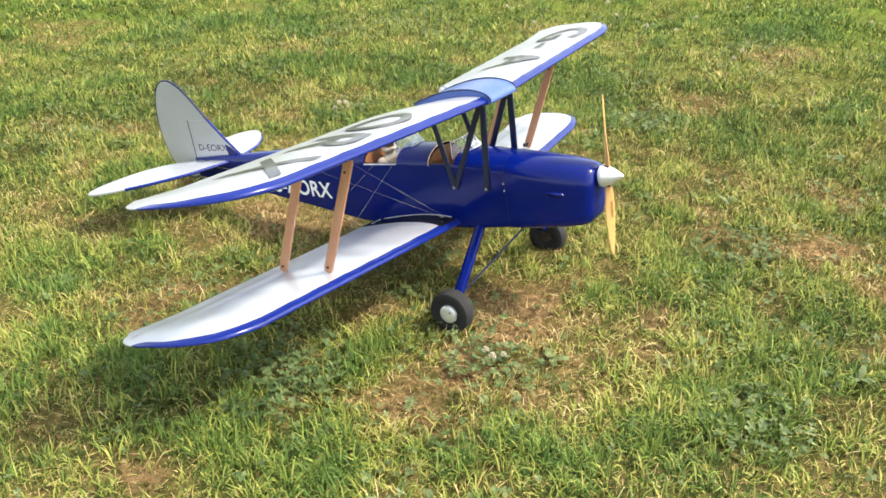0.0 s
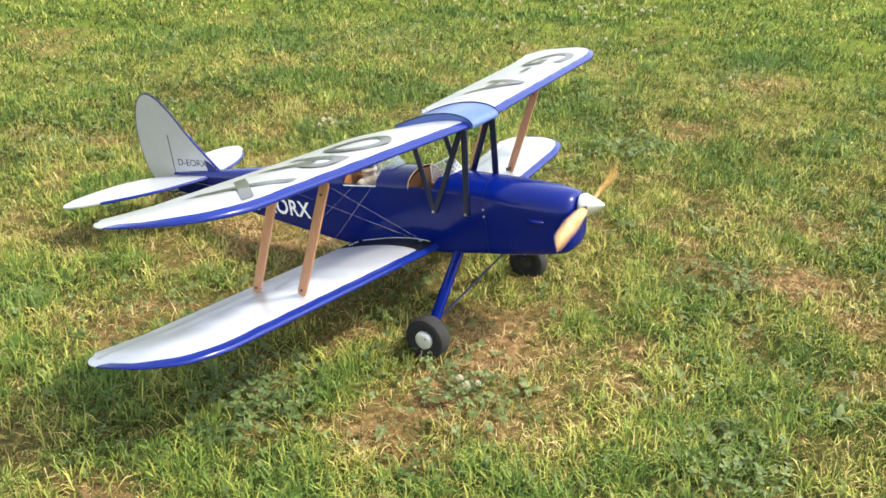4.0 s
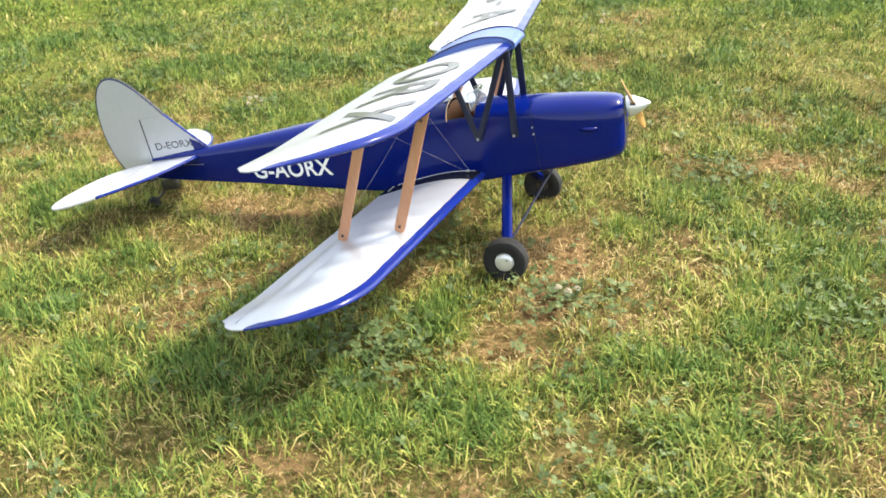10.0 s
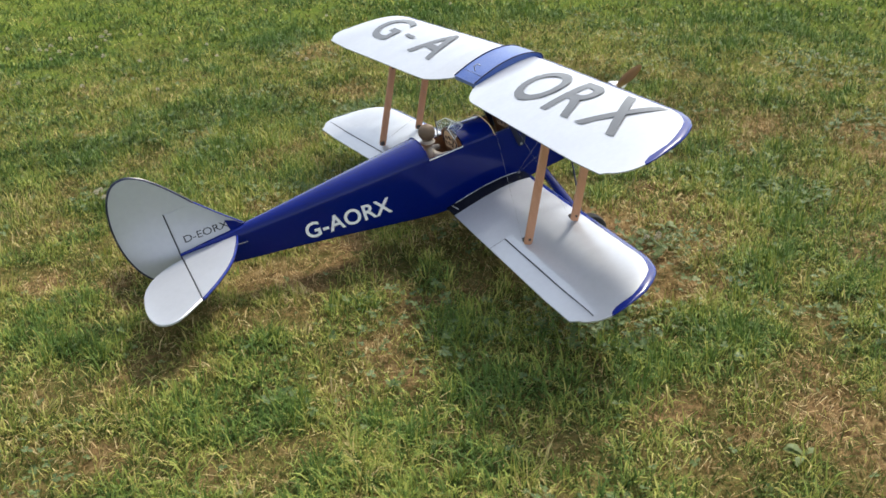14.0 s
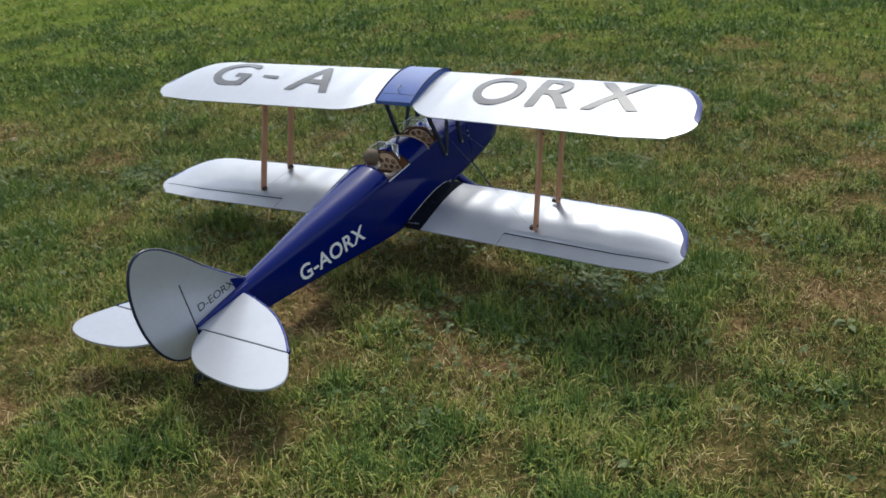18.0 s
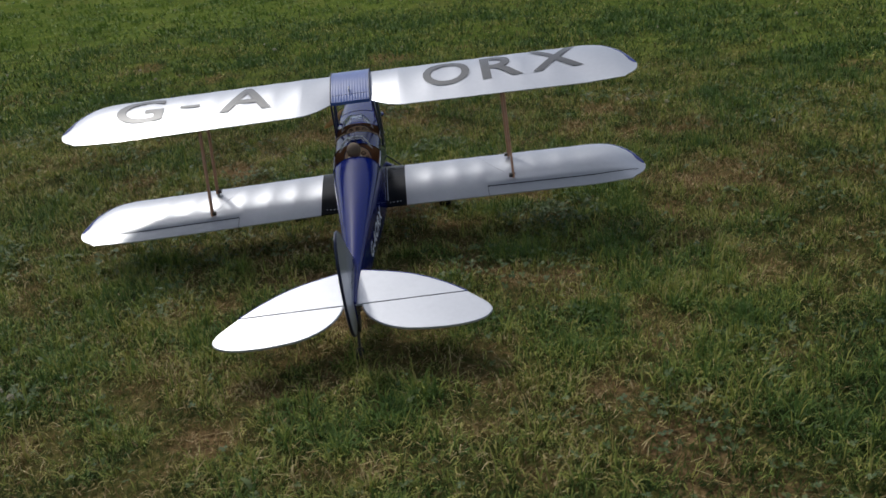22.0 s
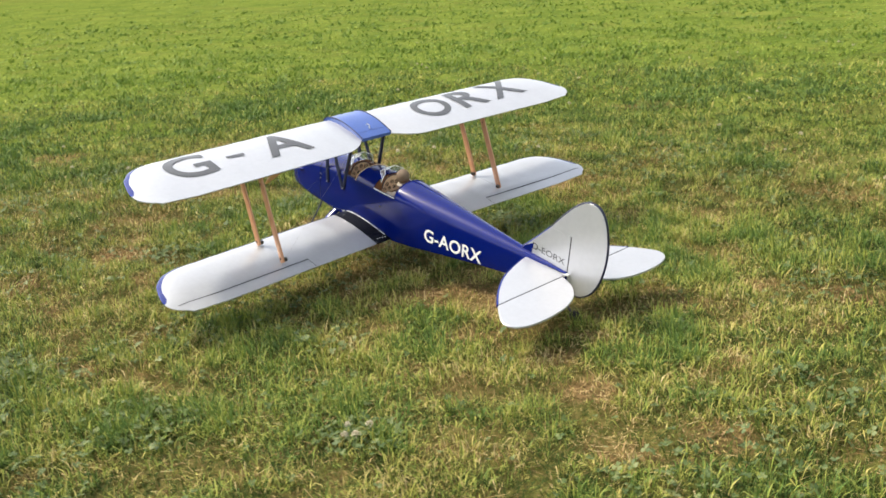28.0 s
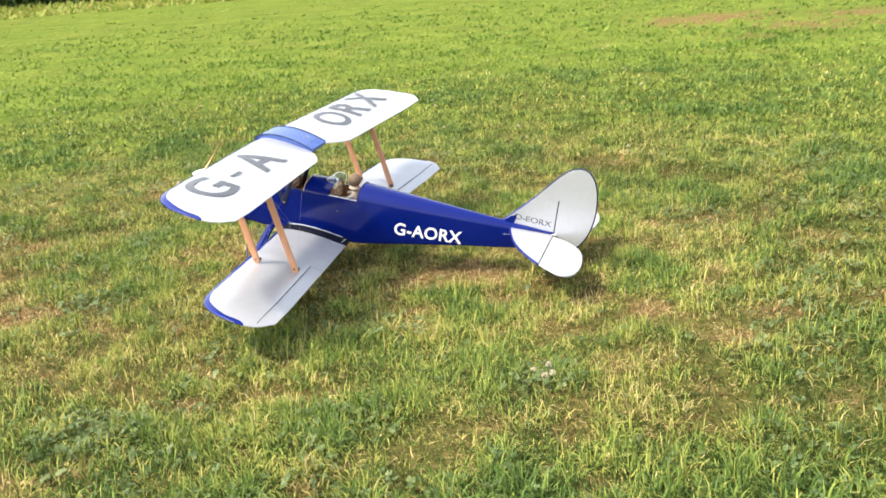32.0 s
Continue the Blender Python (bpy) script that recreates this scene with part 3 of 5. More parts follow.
    for quad in ("abcd", "aegd", "bfhc"):
        bm = bmesh.new()
        f = bm.faces.new([bm.verts.new(pts[k]) for k in quad])
        bmesh.ops.solidify(bm, geom=[f], thickness=0.0006)
        if screen is None:
            screen = part("windscreen", bm, GLASS, body, "clear raked windscreen")
            screen.visible_shadow = False
        else:
            part("pane", bm, GLASS, screen).visible_shadow = False
    bm = bmesh.new()
    for path in ("eadg", "fbch", "dc", "ab", "eg", "fh", "gd", "hc"):
        add_tube(bm, [pts[k] for k in path], 0.0011, 6)
    part("windscreen_frame", bm, NYLON, screen, "thin white windscreen frame")

bm = bmesh.new()
add_tube(bm, [(-0.254, -0.003, 0.372), (-0.250, -0.005, 0.410), (-0.248, -0.006, 0.438)], [0.0017, 0.0014, 0.0010], 6)
part("aerial", bm, BOLT_DARK, plane, "short black aerial in the rear cockpit")

# ---- tail ----
def slab(outline, thick, plane_of, edge=0.35):
    """A flat surface with a rounded rim from its outline."""
    bm = bmesh.new()
    n = len(outline)
    cx, cy = (sum(p[i] for p in outline) / n for i in (0, 1))
    rings = []
    for shrink, h in ((0.985, -0.5), (1.0, -0.25), (1.0, 0.25), (0.985, 0.5)):
        rings.append([bm.verts.new(plane_of(cx + (p[0] - cx) * shrink, cy + (p[1] - cy) * shrink, h * thick)) for p in outline])
    for q, s in zip(rings, rings[1:]):
        for k in range(n):
            bm.faces.new((q[k], q[(k + 1) % n], s[(k + 1) % n], s[k]))
    for ring in (rings[0], rings[-1]):
        bm.faces.new(ring)
    bmesh.ops.triangulate(bm, faces=[f for f in bm.faces if len(f.verts) > 4])
    return bm


def rim(points, plane_of, r, n=60):
    bm = bmesh.new()
    add_tube(bm, [plane_of(*p, 0) for p in smooth_curve(points, n)], r, 8)
    return bm


flat = lambda side: (lambda x, y, h: (x, side * y, 0.347 + h))
upright = lambda x, z, h: (x, h, z)
STAB_LEAD = [(-0.853, 0.004), (-0.858, 0.035), (-0.868, 0.070), (-0.889, 0.130), (-0.915, 0.180), (-0.955, 0.235), (-0.9994, 0.283)]
ELEVATOR = [(-1.0014, 0.285), (-1.030, 0.310), (-1.060, 0.332), (-1.085, 0.338), (-1.108, 0.322), (-1.122, 0.285), (-1.127, 0.235), (-1.124, 0.180), (-1.114, 0.125), (-1.092, 0.080), (-1.062, 0.048), (-1.030, 0.030), (-1.0014, 0.022)]
for side in (-1, 1):
    lead = smooth_curve(STAB_LEAD, 30)
    stab = part_flat("tailplane", slab(lead + [(-0.9994, 0.004)], 0.007, flat(side)), SILVER, plane, "silver tailplane half with a blue leading edge")
    part("leading_edge", rim(STAB_LEAD, flat(side), 0.0042), BLUE_EDGE, stab, "blue leading edge strip")
    elev = part_flat("elevator", slab(smooth_curve(ELEVATOR, 48), 0.0065, flat(side)), SILVER, plane, "silver elevator")
    bm = bmesh.new()
    add_box(bm, (-1.0018, min(side * 0.022, side * 0.283), 0.34400), (-0.9990, max(side * 0.022, side * 0.283), 0.34985))
    part("hinge_gap", bm, HINGE, elev, "dark elevator hinge line")
FIN_LEAD = [(-0.822, 0.364), (-0.850, 0.392), (-0.885, 0.428), (-0.923, 0.470)]
RUDDER_RIM = [(-0.923, 0.470), (-0.960, 0.517), (-0.995, 0.556), (-1.025, 0.580), (-1.055, 0.591), (-1.084, 0.584), (-1.106, 0.557), (-1.120, 0.515), (-1.126, 0.465), (-1.123, 0.415), (-1.111, 0.366), (-1.090, 0.328), (-1.062, 0.304), (-1.035, 0.296), (-1.006, 0.300)]
fin = part_flat("fin", slab(smooth_curve(FIN_LEAD, 20) + [(-1.000, 0.4702), (-1.000, 0.352), (-0.822, 0.352)], 0.0075, upright), SILVER, plane, "silver fin with dark lettering")
part("leading_edge", rim(FIN_LEAD, upright, 0.0038, 24), BLUE_EDGE, fin, "blue leading edge strip")
rudder = part_flat("rudder", slab(smooth_curve(RUDDER_RIM, 60) + [(-1.0019, 0.349), (-1.0019, 0.4703)], 0.0075, upright), SILVER, plane, "rounded silver rudder edged in dark blue")
part("rim", rim(RUDDER_RIM, upright, 0.0038, 80), NAVY, rudder, "dark blue rudder rim")
bm = bmesh.new()
add_box(bm, (-1.0024, -0.00330, 0.352), (-0.9995, 0.00330, 0.4695))
part("hinge_gap", bm, HINGE, rudder, "dark rudder hinge line")
for side in (-1, 1):
    bm2 = letters("D-EORX", 0.0195, 0.116, 0.003, 0, 1.0)
    for v in bm2.verts:
        v.co = Vector((-0.978 + v.co.x if side < 0 else -0.864 - v.co.x * 1.07, side * 0.0042, 0.378 + v.co.y + 0.04 * (0.02 - v.co.x) * 1.0))
    part("lettering", bm2, HINGE, fin, "dark grey registration lettering")
bm = bmesh.new()
for side in (-1, 1):
    add_bar(bm, (-0.83, side * 0.010, 0.3585), (-1.0, side * 0.006, 0.3545), (0, 1, 0), 0.010, 0.007)
part("fin_fairing", bm, BLUE_EDGE, plane, "blue strip along the foot of the fin")
bm = bmesh.new()
ring = [(-0.818, 0.360), (-0.845, 0.384), (-0.868, 0.396), (-0.862, 0.358)]
for h in (-0.0045, 0.0045):
    bm.faces.new([bm.verts.new((x, h, z)) for x, z in ring])
bm.verts.ensure_lookup_table()
for k in range(4):
    bm.faces.new((bm.verts[k], bm.verts[(k + 1) % 4], bm.verts[4 + (k + 1) % 4], bm.verts[4 + k]))
part("fin_fillet", bm, BLUE, plane, "dark blue fin fillet")
# Push rods along the tail and their horns.
for side in (-1, 1):
    bm = bmesh.new()
    add_tube(bm, [(-0.835, side * 0.026, 0.325), (-0.92, side * 0.030, 0.337), (-1.0, side * 0.030, 0.350)], 0.0009, 6)
    part("push_rod", bm, STEEL, plane)
bm = bmesh.new()
add_box(bm, (-1.010, 0.003, 0.349), (-0.994, 0.011, 0.354), 0.001)
part("control_horn", bm, NYLON, plane, "small white control horn")
# Tail wheel.
tail = new("tail_wheel")
tail.parent = plane
bm = bmesh.new()
add_tube(bm, [(-0.955, 0, 0.285), (-0.985, 0, 0.272), (-1.03, 0, 0.240)], 0.0035, 8)
add_box(bm, (-1.000, -0.008, 0.262), (-0.950, 0.008, 0.292), 0.003)
part("bracket", bm, BOLT_DARK, tail, "dark wire tail wheel bracket")
bm = bmesh.new()
add_lathe(bm, [(-0.009, 0.006), (-0.009, 0.014), (-0.006, 0.019), (0.006, 0.019), (0.009, 0.014), (0.009, 0.006)], (-1.048, 0, 0.228), (0, 1, 0), 22)
part("tyre", bm, RUBBER, tail, "small black rubber tyre")

# ---- struts and rigging ----
for side in (-1, 1):
    for (x0, z0), (x1, z1), word in (((-0.1435 - 0.0035 * side, 0.236), (-0.0255 - 0.0035 * side, 0.486), "front"), ((-0.2750 - 0.0035 * side, 0.231), (-0.1570 - 0.0035 * side, 0.482), "rear")):
        bm = bmesh.new()
        add_bar(bm, (x0, side * 0.480, z0), (x1, side * 0.478, z1), (1, 0, 0), 0.023, 0.008)
        strut = part("interplane_strut", bm, WOOD, plane, "bare wooden interplane strut")
        for (x, z), s in (((x0, z0), 1), ((x1, z1), -1)):
            for face in (-1, 1):
                bm = bmesh.new()
                k = 0.045 if s > 0 else 0.10
                add_lathe(bm, [(0, 0), (0, 0.0032), (0.0018, 0.0032), (0.0022, 0.0)], (x + (x1 - x0) * k * s, side * 0.480 + face * 0.0040, z + (z1 - z0) * k * s), (0, face, 0), 8)
                part("bolt", bm, BOLT_DARK, strut)
        bm = bmesh.new()
        add_box(bm, (x0 - 0.006, side * 0.480 - side * 0.006 - 0.008, z0 + 0.004), (x0 + 0.006, side * 0.480 - side * 0.006 + 0.008, z0 + 0.014), 0.001)
        part("clevis", bm, BOLT_DARK, strut, "small dark clevis")
    for p0, p1, wide in (((-0.050, 0.0745, 0.290), (-0.094, 0.066, 0.488), 0.015), ((-0.048, 0.0765, 0.292), (0.046, 0.064, 0.490), 0.015), ((0.039, 0.0745, 0.286), (0.056, 0.066, 0.490), 0.017)):
        bm = bmesh.new()
        add_bar(bm, (p0[0], side * p0[1], p0[2]), (p1[0], side * p1[1], p1[2]), (1, 0, 0), wide, 0.006)
        part("cabane_strut", bm, NAVY, plane, "dark blue cabane strut")
    for x, z in ((-0.051, 0.295), (0.038, 0.291)):
        bm = bmesh.new()
        add_lathe(bm, [(0, 0), (0.0, 0.0036), (0.0016, 0.0036), (0.0020, 0.0020), (0.0030, 0.0020), (0.0032, 0.0)], (x, side * 0.0790, z), (0, side, 0), 10)
        part("bolt", bm, STEEL, plane, "shiny hexagon bolt")
    wires = [((-0.146, 0.470, 0.248), (-0.095, 0.070, 0.484)), ((-0.278, 0.470, 0.242), (-0.111, 0.070, 0.480)), ((-0.083, 0.100, 0.230), (-0.030, 0.470, 0.478)), ((-0.093, 0.100, 0.228), (-0.162, 0.470, 0.474))]
    for p0, p1 in wires:
        bm = bmesh.new()
        add_tube(bm, [(p0[0], side * p0[1], p0[2]), (p1[0], side * p1[1], p1[2])], 0.00024, 5)
        part("rigging_wire", bm, CORD, plane, "thin pale rigging wire")
    bm = bmesh.new()
    add_box(bm, (-0.090, side * 0.098 - 0.003, 0.225), (-0.083, side * 0.098 + 0.003, 0.230), 0.001)
    part("wire_fitting", bm, STEEL, plane)
    # Undercarriage: leg, radius rod and axle.
    bm = bmesh.new()
    add_bar(bm, (-0.002, side * 0.062, 0.196), (0.008, side * 0.226, 0.078), (1, 0, 0), 0.026, 0.014)
    part("undercarriage_leg", bm, BLUE, plane, "thick glossy blue undercarriage leg")
    bm = bmesh.new()
    add_tube(bm, [(0.012, side * 0.222, 0.078), (0.115, side * 0.030, 0.196)], 0.0026, 8)
    part("radius_rod", bm, NAVY, plane, "thin dark blue radius rod")
    bm = bmesh.new()
    add_tube(bm, [(0.006, side * 0.215, 0.078), (0.005, side * 0.232, 0.056), (0.005, side * 0.250, 0.052)], 0.004, 8)
    part("axle", bm, BOLT_DARK, plane)
    wheel = new("wheel")
    wheel.parent = plane
    wheel.matrix_basis = Matrix.Translation((0.005, side * 0.254, 0.052))
    bm = bmesh.new()
    prof = [(-0.012, 0.016), (-0.016, 0.024), (-0.020, 0.034), (-0.0205, 0.042), (-0.017, 0.0485), (-0.010, 0.0515), (0.0, 0.0525), (0.010, 0.0515), (0.017, 0.0485), (0.0205, 0.042), (0.020, 0.034), (0.016, 0.024), (0.012, 0.016)]
    add_lathe(bm, prof, (0, 0, 0), (0, side, 0), 40)
    part("tyre", bm, RUBBER, wheel, "fat black foam tyre")
    bm = bmesh.new()
    add_lathe(bm, [(-0.013, 0.0), (-0.0135, 0.0165), (-0.009, 0.0165), (0.004, 0.0165)], (0, 0, 0), (0, side, 0), 24)
    part("hub_core", bm, BOLT_DARK, wheel, "dark inner hub")
    bm = bmesh.new()
    add_lathe(bm, [(0.004, 0.0), (0.004, 0.016), (0.013, 0.0222), (0.0195, 0.0215), (0.0218, 0.0190), (0.0230, 0.012), (0.0233, 0.0)], (0, 0, 0), (0, side, 0), 32)
    hub = part("hub", bm, ALU, wheel, "round aluminium hub cap")
    bm = bmesh.new()
    add_lathe(bm, [(0, 0), (0, 0.0018), (0.0012, 0.0018), (0.0014, 0)], (0.008, side * 0.0230, 0.006), (0, side, 0), 8)
    part("grub_screw", bm, BOLT_DARK, hub)

# ---- propeller and spinner ----
prop = new("propeller")
prop.parent = plane
HUB = Vector((0.316, 0.0, 0.3005))
prop.matrix_basis = Matrix.Translation(HUB)
for sign in (1, -1):
    bm = bmesh.new()
    rings = []
    for r, c, deg, th in ((0.006, 0.012, 60, 0.010), (0.020, 0.015, 52, 0.010), (0.040, 0.021, 42, 0.008), (0.065, 0.0255, 32, 0.0065), (0.095, 0.0270, 25, 0.005), (0.125, 0.0250, 20, 0.004), (0.150, 0.021, 17, 0.0033), (0.170, 0.0155, 15, 0.0028), (0.180, 0.010, 14, 0.0022), (0.1845, 0.004, 14, 0.0016)):
        ring = []
        t = radians(deg)
        for k in range(12):
            q = k * math.tau / 12
            a, h = c / 2 * math.cos(q), th / 2 * math.sin(q)
            ring.append(bm.verts.new((-a * math.sin(t) + h * math.cos(t), sign * (a * math.cos(t) + h * math.sin(t)), sign * r)))
        rings.append(ring)
    for q, s in zip(rings, rings[1:]):
        for k in range(12):
            bm.faces.new((q[k], q[(k + 1) % 12], s[(k + 1) % 12], s[k]))
    bm.faces.new(rings[0])
    bm.faces.new(rings[-1])
    blade = part("blade", bm, PROP_WOOD, prop, "pale varnished beech propeller blade")
    bm = bmesh.new()
    for k in range(6):
        add_box(bm, (0.0052, -0.0016, sign * (0.060 + 0.0065 * k) - 0.0022), (0.0060, 0.0016, sign * (0.060 + 0.0065 * k) + 0.0022))
    part("printed_mark", bm, GAUGE, blade, "row of small dark printed marks")
bm = bmesh.new()
add_lathe(bm, [(-0.016, 0.0), (-0.016, 0.0245), (-0.011, 0.0258), (-0.008, 0.0258), (0.0, 0.0235), (0.012, 0.0180), (0.024, 0.0115), (0.033, 0.0058), (0.0375, 0.0022), (0.0390, 0.0)], (0, 0, 0), (1, 0, 0), 40)
spinner = part("spinner", bm, ALU, prop, "satin aluminium spinner")
for sign in (1, -1):
    bm = bmesh.new()
    add_box(bm, (-0.008, -0.008, sign * 0.0205 - 0.0045), (0.006, 0.008, sign * 0.0205 + 0.0045), 0.001)
    part("blade_slot", bm, GAUGE, spinner, "dark slot round the blade root")

# ---- pilot doll ----
bm = bmesh.new()
bmesh.ops.create_uvsphere(bm, u_segments=20, v_segments=14, radius=1)
for v in bm.verts:
    v.co = Vector((-0.279 + 0.0235 * v.co.x, 0.002 + 0.022 * v.co.y, 0.401 + 0.0235 * v.co.z))
add_lathe(bm, [(0.0, 0.010), (0.022, 0.010)], (-0.285, 0.002, 0.362), (0, 0, 1), 14)
made = bmesh.ops.create_uvsphere(bm, u_segments=18, v_segments=10, radius=1)["verts"]
for v in made:
    v.co = Vector((-0.287 + 0.020 * v.co.x, 0.002 + 0.036 * v.co.y, 0.325 + 0.042 * v.co.z))
made = bmesh.ops.create_uvsphere(bm, u_segments=18, v_segments=8, radius=1)["verts"]
for v in made:
    v.co = Vector((-0.283 + 0.020 * v.co.x, 0.002 + 0.024 * v.co.y, 0.374 + 0.009 * v.co.z))
for side in (-1, 1):
    add_tube(bm, [(-0.290, side * 0.034, 0.350), (-0.270, side * 0.044, 0.338), (-0.243, side * 0.036, 0.334)], [0.011, 0.010, 0.008], 10)
for f in bm.faces:
    f.material_index = 1 if f.calc_center_median().z < 0.381 else 0
doll = new("pilot_doll", mesh_of(bm, "pilot_doll", [LEATHER, CLOTH]))
doll.matrix_world = STAND
tagged(doll, "small brown pilot doll sitting in the rear cockpit", "doll")


# ---- ground ----
def clumps(x, y):
    """Small dense tufts and the gaps between them, 0 to 1."""
    return np.clip((fractal(x, y, 0.105, 41, 3) - 0.5) * 3.4 + 0.5, 0, 1)


def bareness(x, y):
    """How bare the turf is, 0 to 1: worn patches, with some larger ones at their places."""
    b = np.clip((fractal(x, y, 0.34, 11, 4) - 0.595) * 7.0, 0, 1) * np.clip(1.25 - np.hypot(x + 0.45, y) / 3.4, 0.2, 1)
    ragged, soft = 2.4 * (fractal(x, y, 0.11, 5, 4) - 0.5), 0.5 * (fractal(x, y, 0.13, 7, 2) - 0.5)
    for px, py, r, k in BARE + FAR_BARE:
        b = np.maximum(b, 0.92 * k * np.clip(1.5 - 1.9 * (np.hypot(x - px, y - py) / r + ragged), 0, 1))
    for px, py, r, k in LUSH:
        b = b * (1 - np.clip(1.6 - 1.6 * (np.hypot(x - px, y - py) / r + soft), 0, 1))
    return b


def lushness(x, y):
    """Where the grass stands taller and darker, 0 to 1."""
    b = 0.85 * np.clip((fractal(x, y, 0.45, 31, 3) - 0.48) * 5.0, 0, 1)
    soft = 0.5 * (fractal(x, y, 0.13, 7, 2) - 0.5)
    for px, py, r, k in LUSH:
        b = np.maximum(b, k * np.clip(1.6 - 1.6 * (np.hypot(x - px, y - py) / r + soft), 0, 1))
    return b


def ground_z(x, y):
    r = np.hypot(x, y)
    fade = np.clip((r - 0.15) / 0.5, 0, 1) * 1.0
    return (0.020 * (fractal(x, y, 0.35, 3, 3) - 0.5) + 0.03 * (fractal(x, y, 1.8, 4, 2) - 0.5) * np.clip((r - 1.0) / 2, 0, 1)) * fade - 0.002


BARE_NOSE = [(0.63, 0.58, 0.13, 0.95), (0.31, 0.67, 0.13, 0.8), (0.09, 2.5, 0.25, 0.8), (0.64, -0.4, 0.07, 0.8), (0.44, -0.19, 0.17, 0.75), (0.06, -0.1, 0.16, 0.8), (0.02, -0.53, 0.17, 0.75), (1.0, -3.1, 0.35, 0.7), (2.77, 0.0, 0.3, 0.8), (0.92, 0.49, 0.16, 0.7), (0.04, -1.16, 0.13, 0.85), (2.75, 2.13, 0.3, 0.7), (2.19, -0.59, 0.2, 0.8), (1.24, -0.36, 0.17, 0.8), (0.16, -0.59, 0.14, 0.85), (0.32, -0.38, 0.15, 0.8), (1.5, -2.5, 0.3, 0.7), (1.2, -0.2, 0.15, 0.8), (2.37, -0.79, 0.15, 0.8), (3.26, 1.59, 0.2, 0.8), (2.7, 1.06, 0.2, 0.7)]
BARE_WINGS = [(-0.26, -0.98, 0.15, 0.95), (-0.17, 1.48, 0.13, 0.7), (-0.1, 1.55, 0.12, 0.8), (-0.8, 1.37, 0.13, 0.7), (-0.06, 0.43, 0.15, 0.7), (-0.23, 1.13, 0.1, 0.8), (-0.69, 0.39, 0.12, 0.7), (-0.33, 1.53, 0.13, 0.9), (-0.75, 1.45, 0.07, 0.85), (-0.55, 0.27, 0.09, 0.7), (-0.73, -0.89, 0.05, 0.8), (-0.18, -1.38, 0.08, 0.8)]
BARE_TAIL = [(-1.24, -0.24, 0.14, 0.7), (-3.2, 1.2, 0.4, 0.7), (-1.36, 0.35, 0.12, 0.9), (-1.16, 0.27, 0.13, 0.9), (-1.2, 0.06, 0.12, 0.85), (-1.32, 0.77, 0.07, 0.8), (-1.06, 1.22, 0.12, 0.8), (-1.02, -1.0, 0.13, 0.7), (-1.42, -0.6, 0.14, 0.9), (-1.66, 0.51, 0.13, 0.85), (-1.58, -0.74, 0.11, 0.8), (-1.91, 0.92, 0.13, 0.8), (-0.9, -0.01, 0.12, 0.8), (-1.42, -0.77, 0.12, 0.9), (-1.44, -0.23, 0.1, 0.8), (-1.73, 0.31, 0.1, 0.8), (-1.55, -0.11, 0.1, 0.8), (-1.35, 1.35, 0.08, 0.85), (-1.67, 1.28, 0.07, 0.85), (-1.54, 0.83, 0.06, 0.8), (-2.01, 0.68, 0.07, 0.8), (-1.82, 1.06, 0.06, 0.8), (-1.17, 0.43, 0.09, 0.85), (-1.9, -0.22, 0.08, 0.8), (-1.61, 0.17, 0.08, 0.8), (-1.64, -0.39, 0.07, 0.8)]
BARE = BARE_NOSE + BARE_WINGS + BARE_TAIL
FAR_BARE = [(-1.9, -7.8, 0.45, 0.8), (-2.6, -8.8, 0.9, 0.8), (-1.4, -10.3, 1.2, 1.0), (-3.4, -10.0, 1.0, 0.9)]
LUSH_NOSE = [(0.68, -0.25, 0.2, 1.0), (0.45, -0.53, 0.18, 1.0), (0.23, 0.56, 0.12, 0.7), (0.42, 1.22, 0.25, 0.9), (0.75, 0.25, 0.15, 0.8), (0.01, -0.77, 0.18, 1.0), (0.55, -0.44, 0.2, 1.0), (0.42, 0.33, 0.18, 0.8)]
LUSH_WINGS = [(-0.01, -0.74, 0.16, 0.9), (-0.1, -0.9, 0.12, 0.8), (-0.53, -0.68, 0.18, 0.8), (-0.76, 0.67, 0.14, 0.8), (-0.36, 0.91, 0.13, 0.7), (-0.48, -1.19, 0.16, 0.9), (-0.81, 1.01, 0.16, 0.6), (-0.57, -0.76, 0.2, 1.0), (-0.79, -0.73, 0.18, 1.0), (-0.72, -0.95, 0.15, 1.0), (-0.23, -0.83, 0.14, 0.9), (-0.49, -0.47, 0.15, 0.8), (-0.69, -0.28, 0.15, 0.8), (-0.14, -0.51, 0.15, 0.8), (-0.21, 1.02, 0.12, 0.7), (-0.12, 1.3, 0.16, 0.8), (-0.74, 1.23, 0.1, 0.8), (-0.3, 0.69, 0.14, 0.8)]
LUSH_TAIL = [(-1.64, 0.17, 0.15, 0.6), (-1.01, -0.47, 0.18, 0.8), (-1.47, -0.15, 0.14, 0.7), (-1.25, 0.62, 0.11, 0.9), (-1.7, -0.17, 0.14, 0.7), (-0.95, -0.85, 0.16, 0.7), (-1.01, -0.61, 0.2, 0.9), (-1.04, -1.02, 0.18, 0.9), (-2.08, 0.66, 0.18, 0.7), (-1.75, 0.66, 0.16, 0.7), (-1.7, 1.03, 0.08, 0.9), (-1.02, 1.37, 0.06, 0.9), (-1.6, 1.2, 0.09, 0.9), (-1.98, 0.55, 0.07, 0.9), (-0.97, -0.35, 0.13, 0.8), (-1.34, -0.04, 0.1, 0.7), (-1.14, -0.52, 0.12, 0.8)]
LUSH = LUSH_NOSE + LUSH_WINGS + LUSH_TAIL

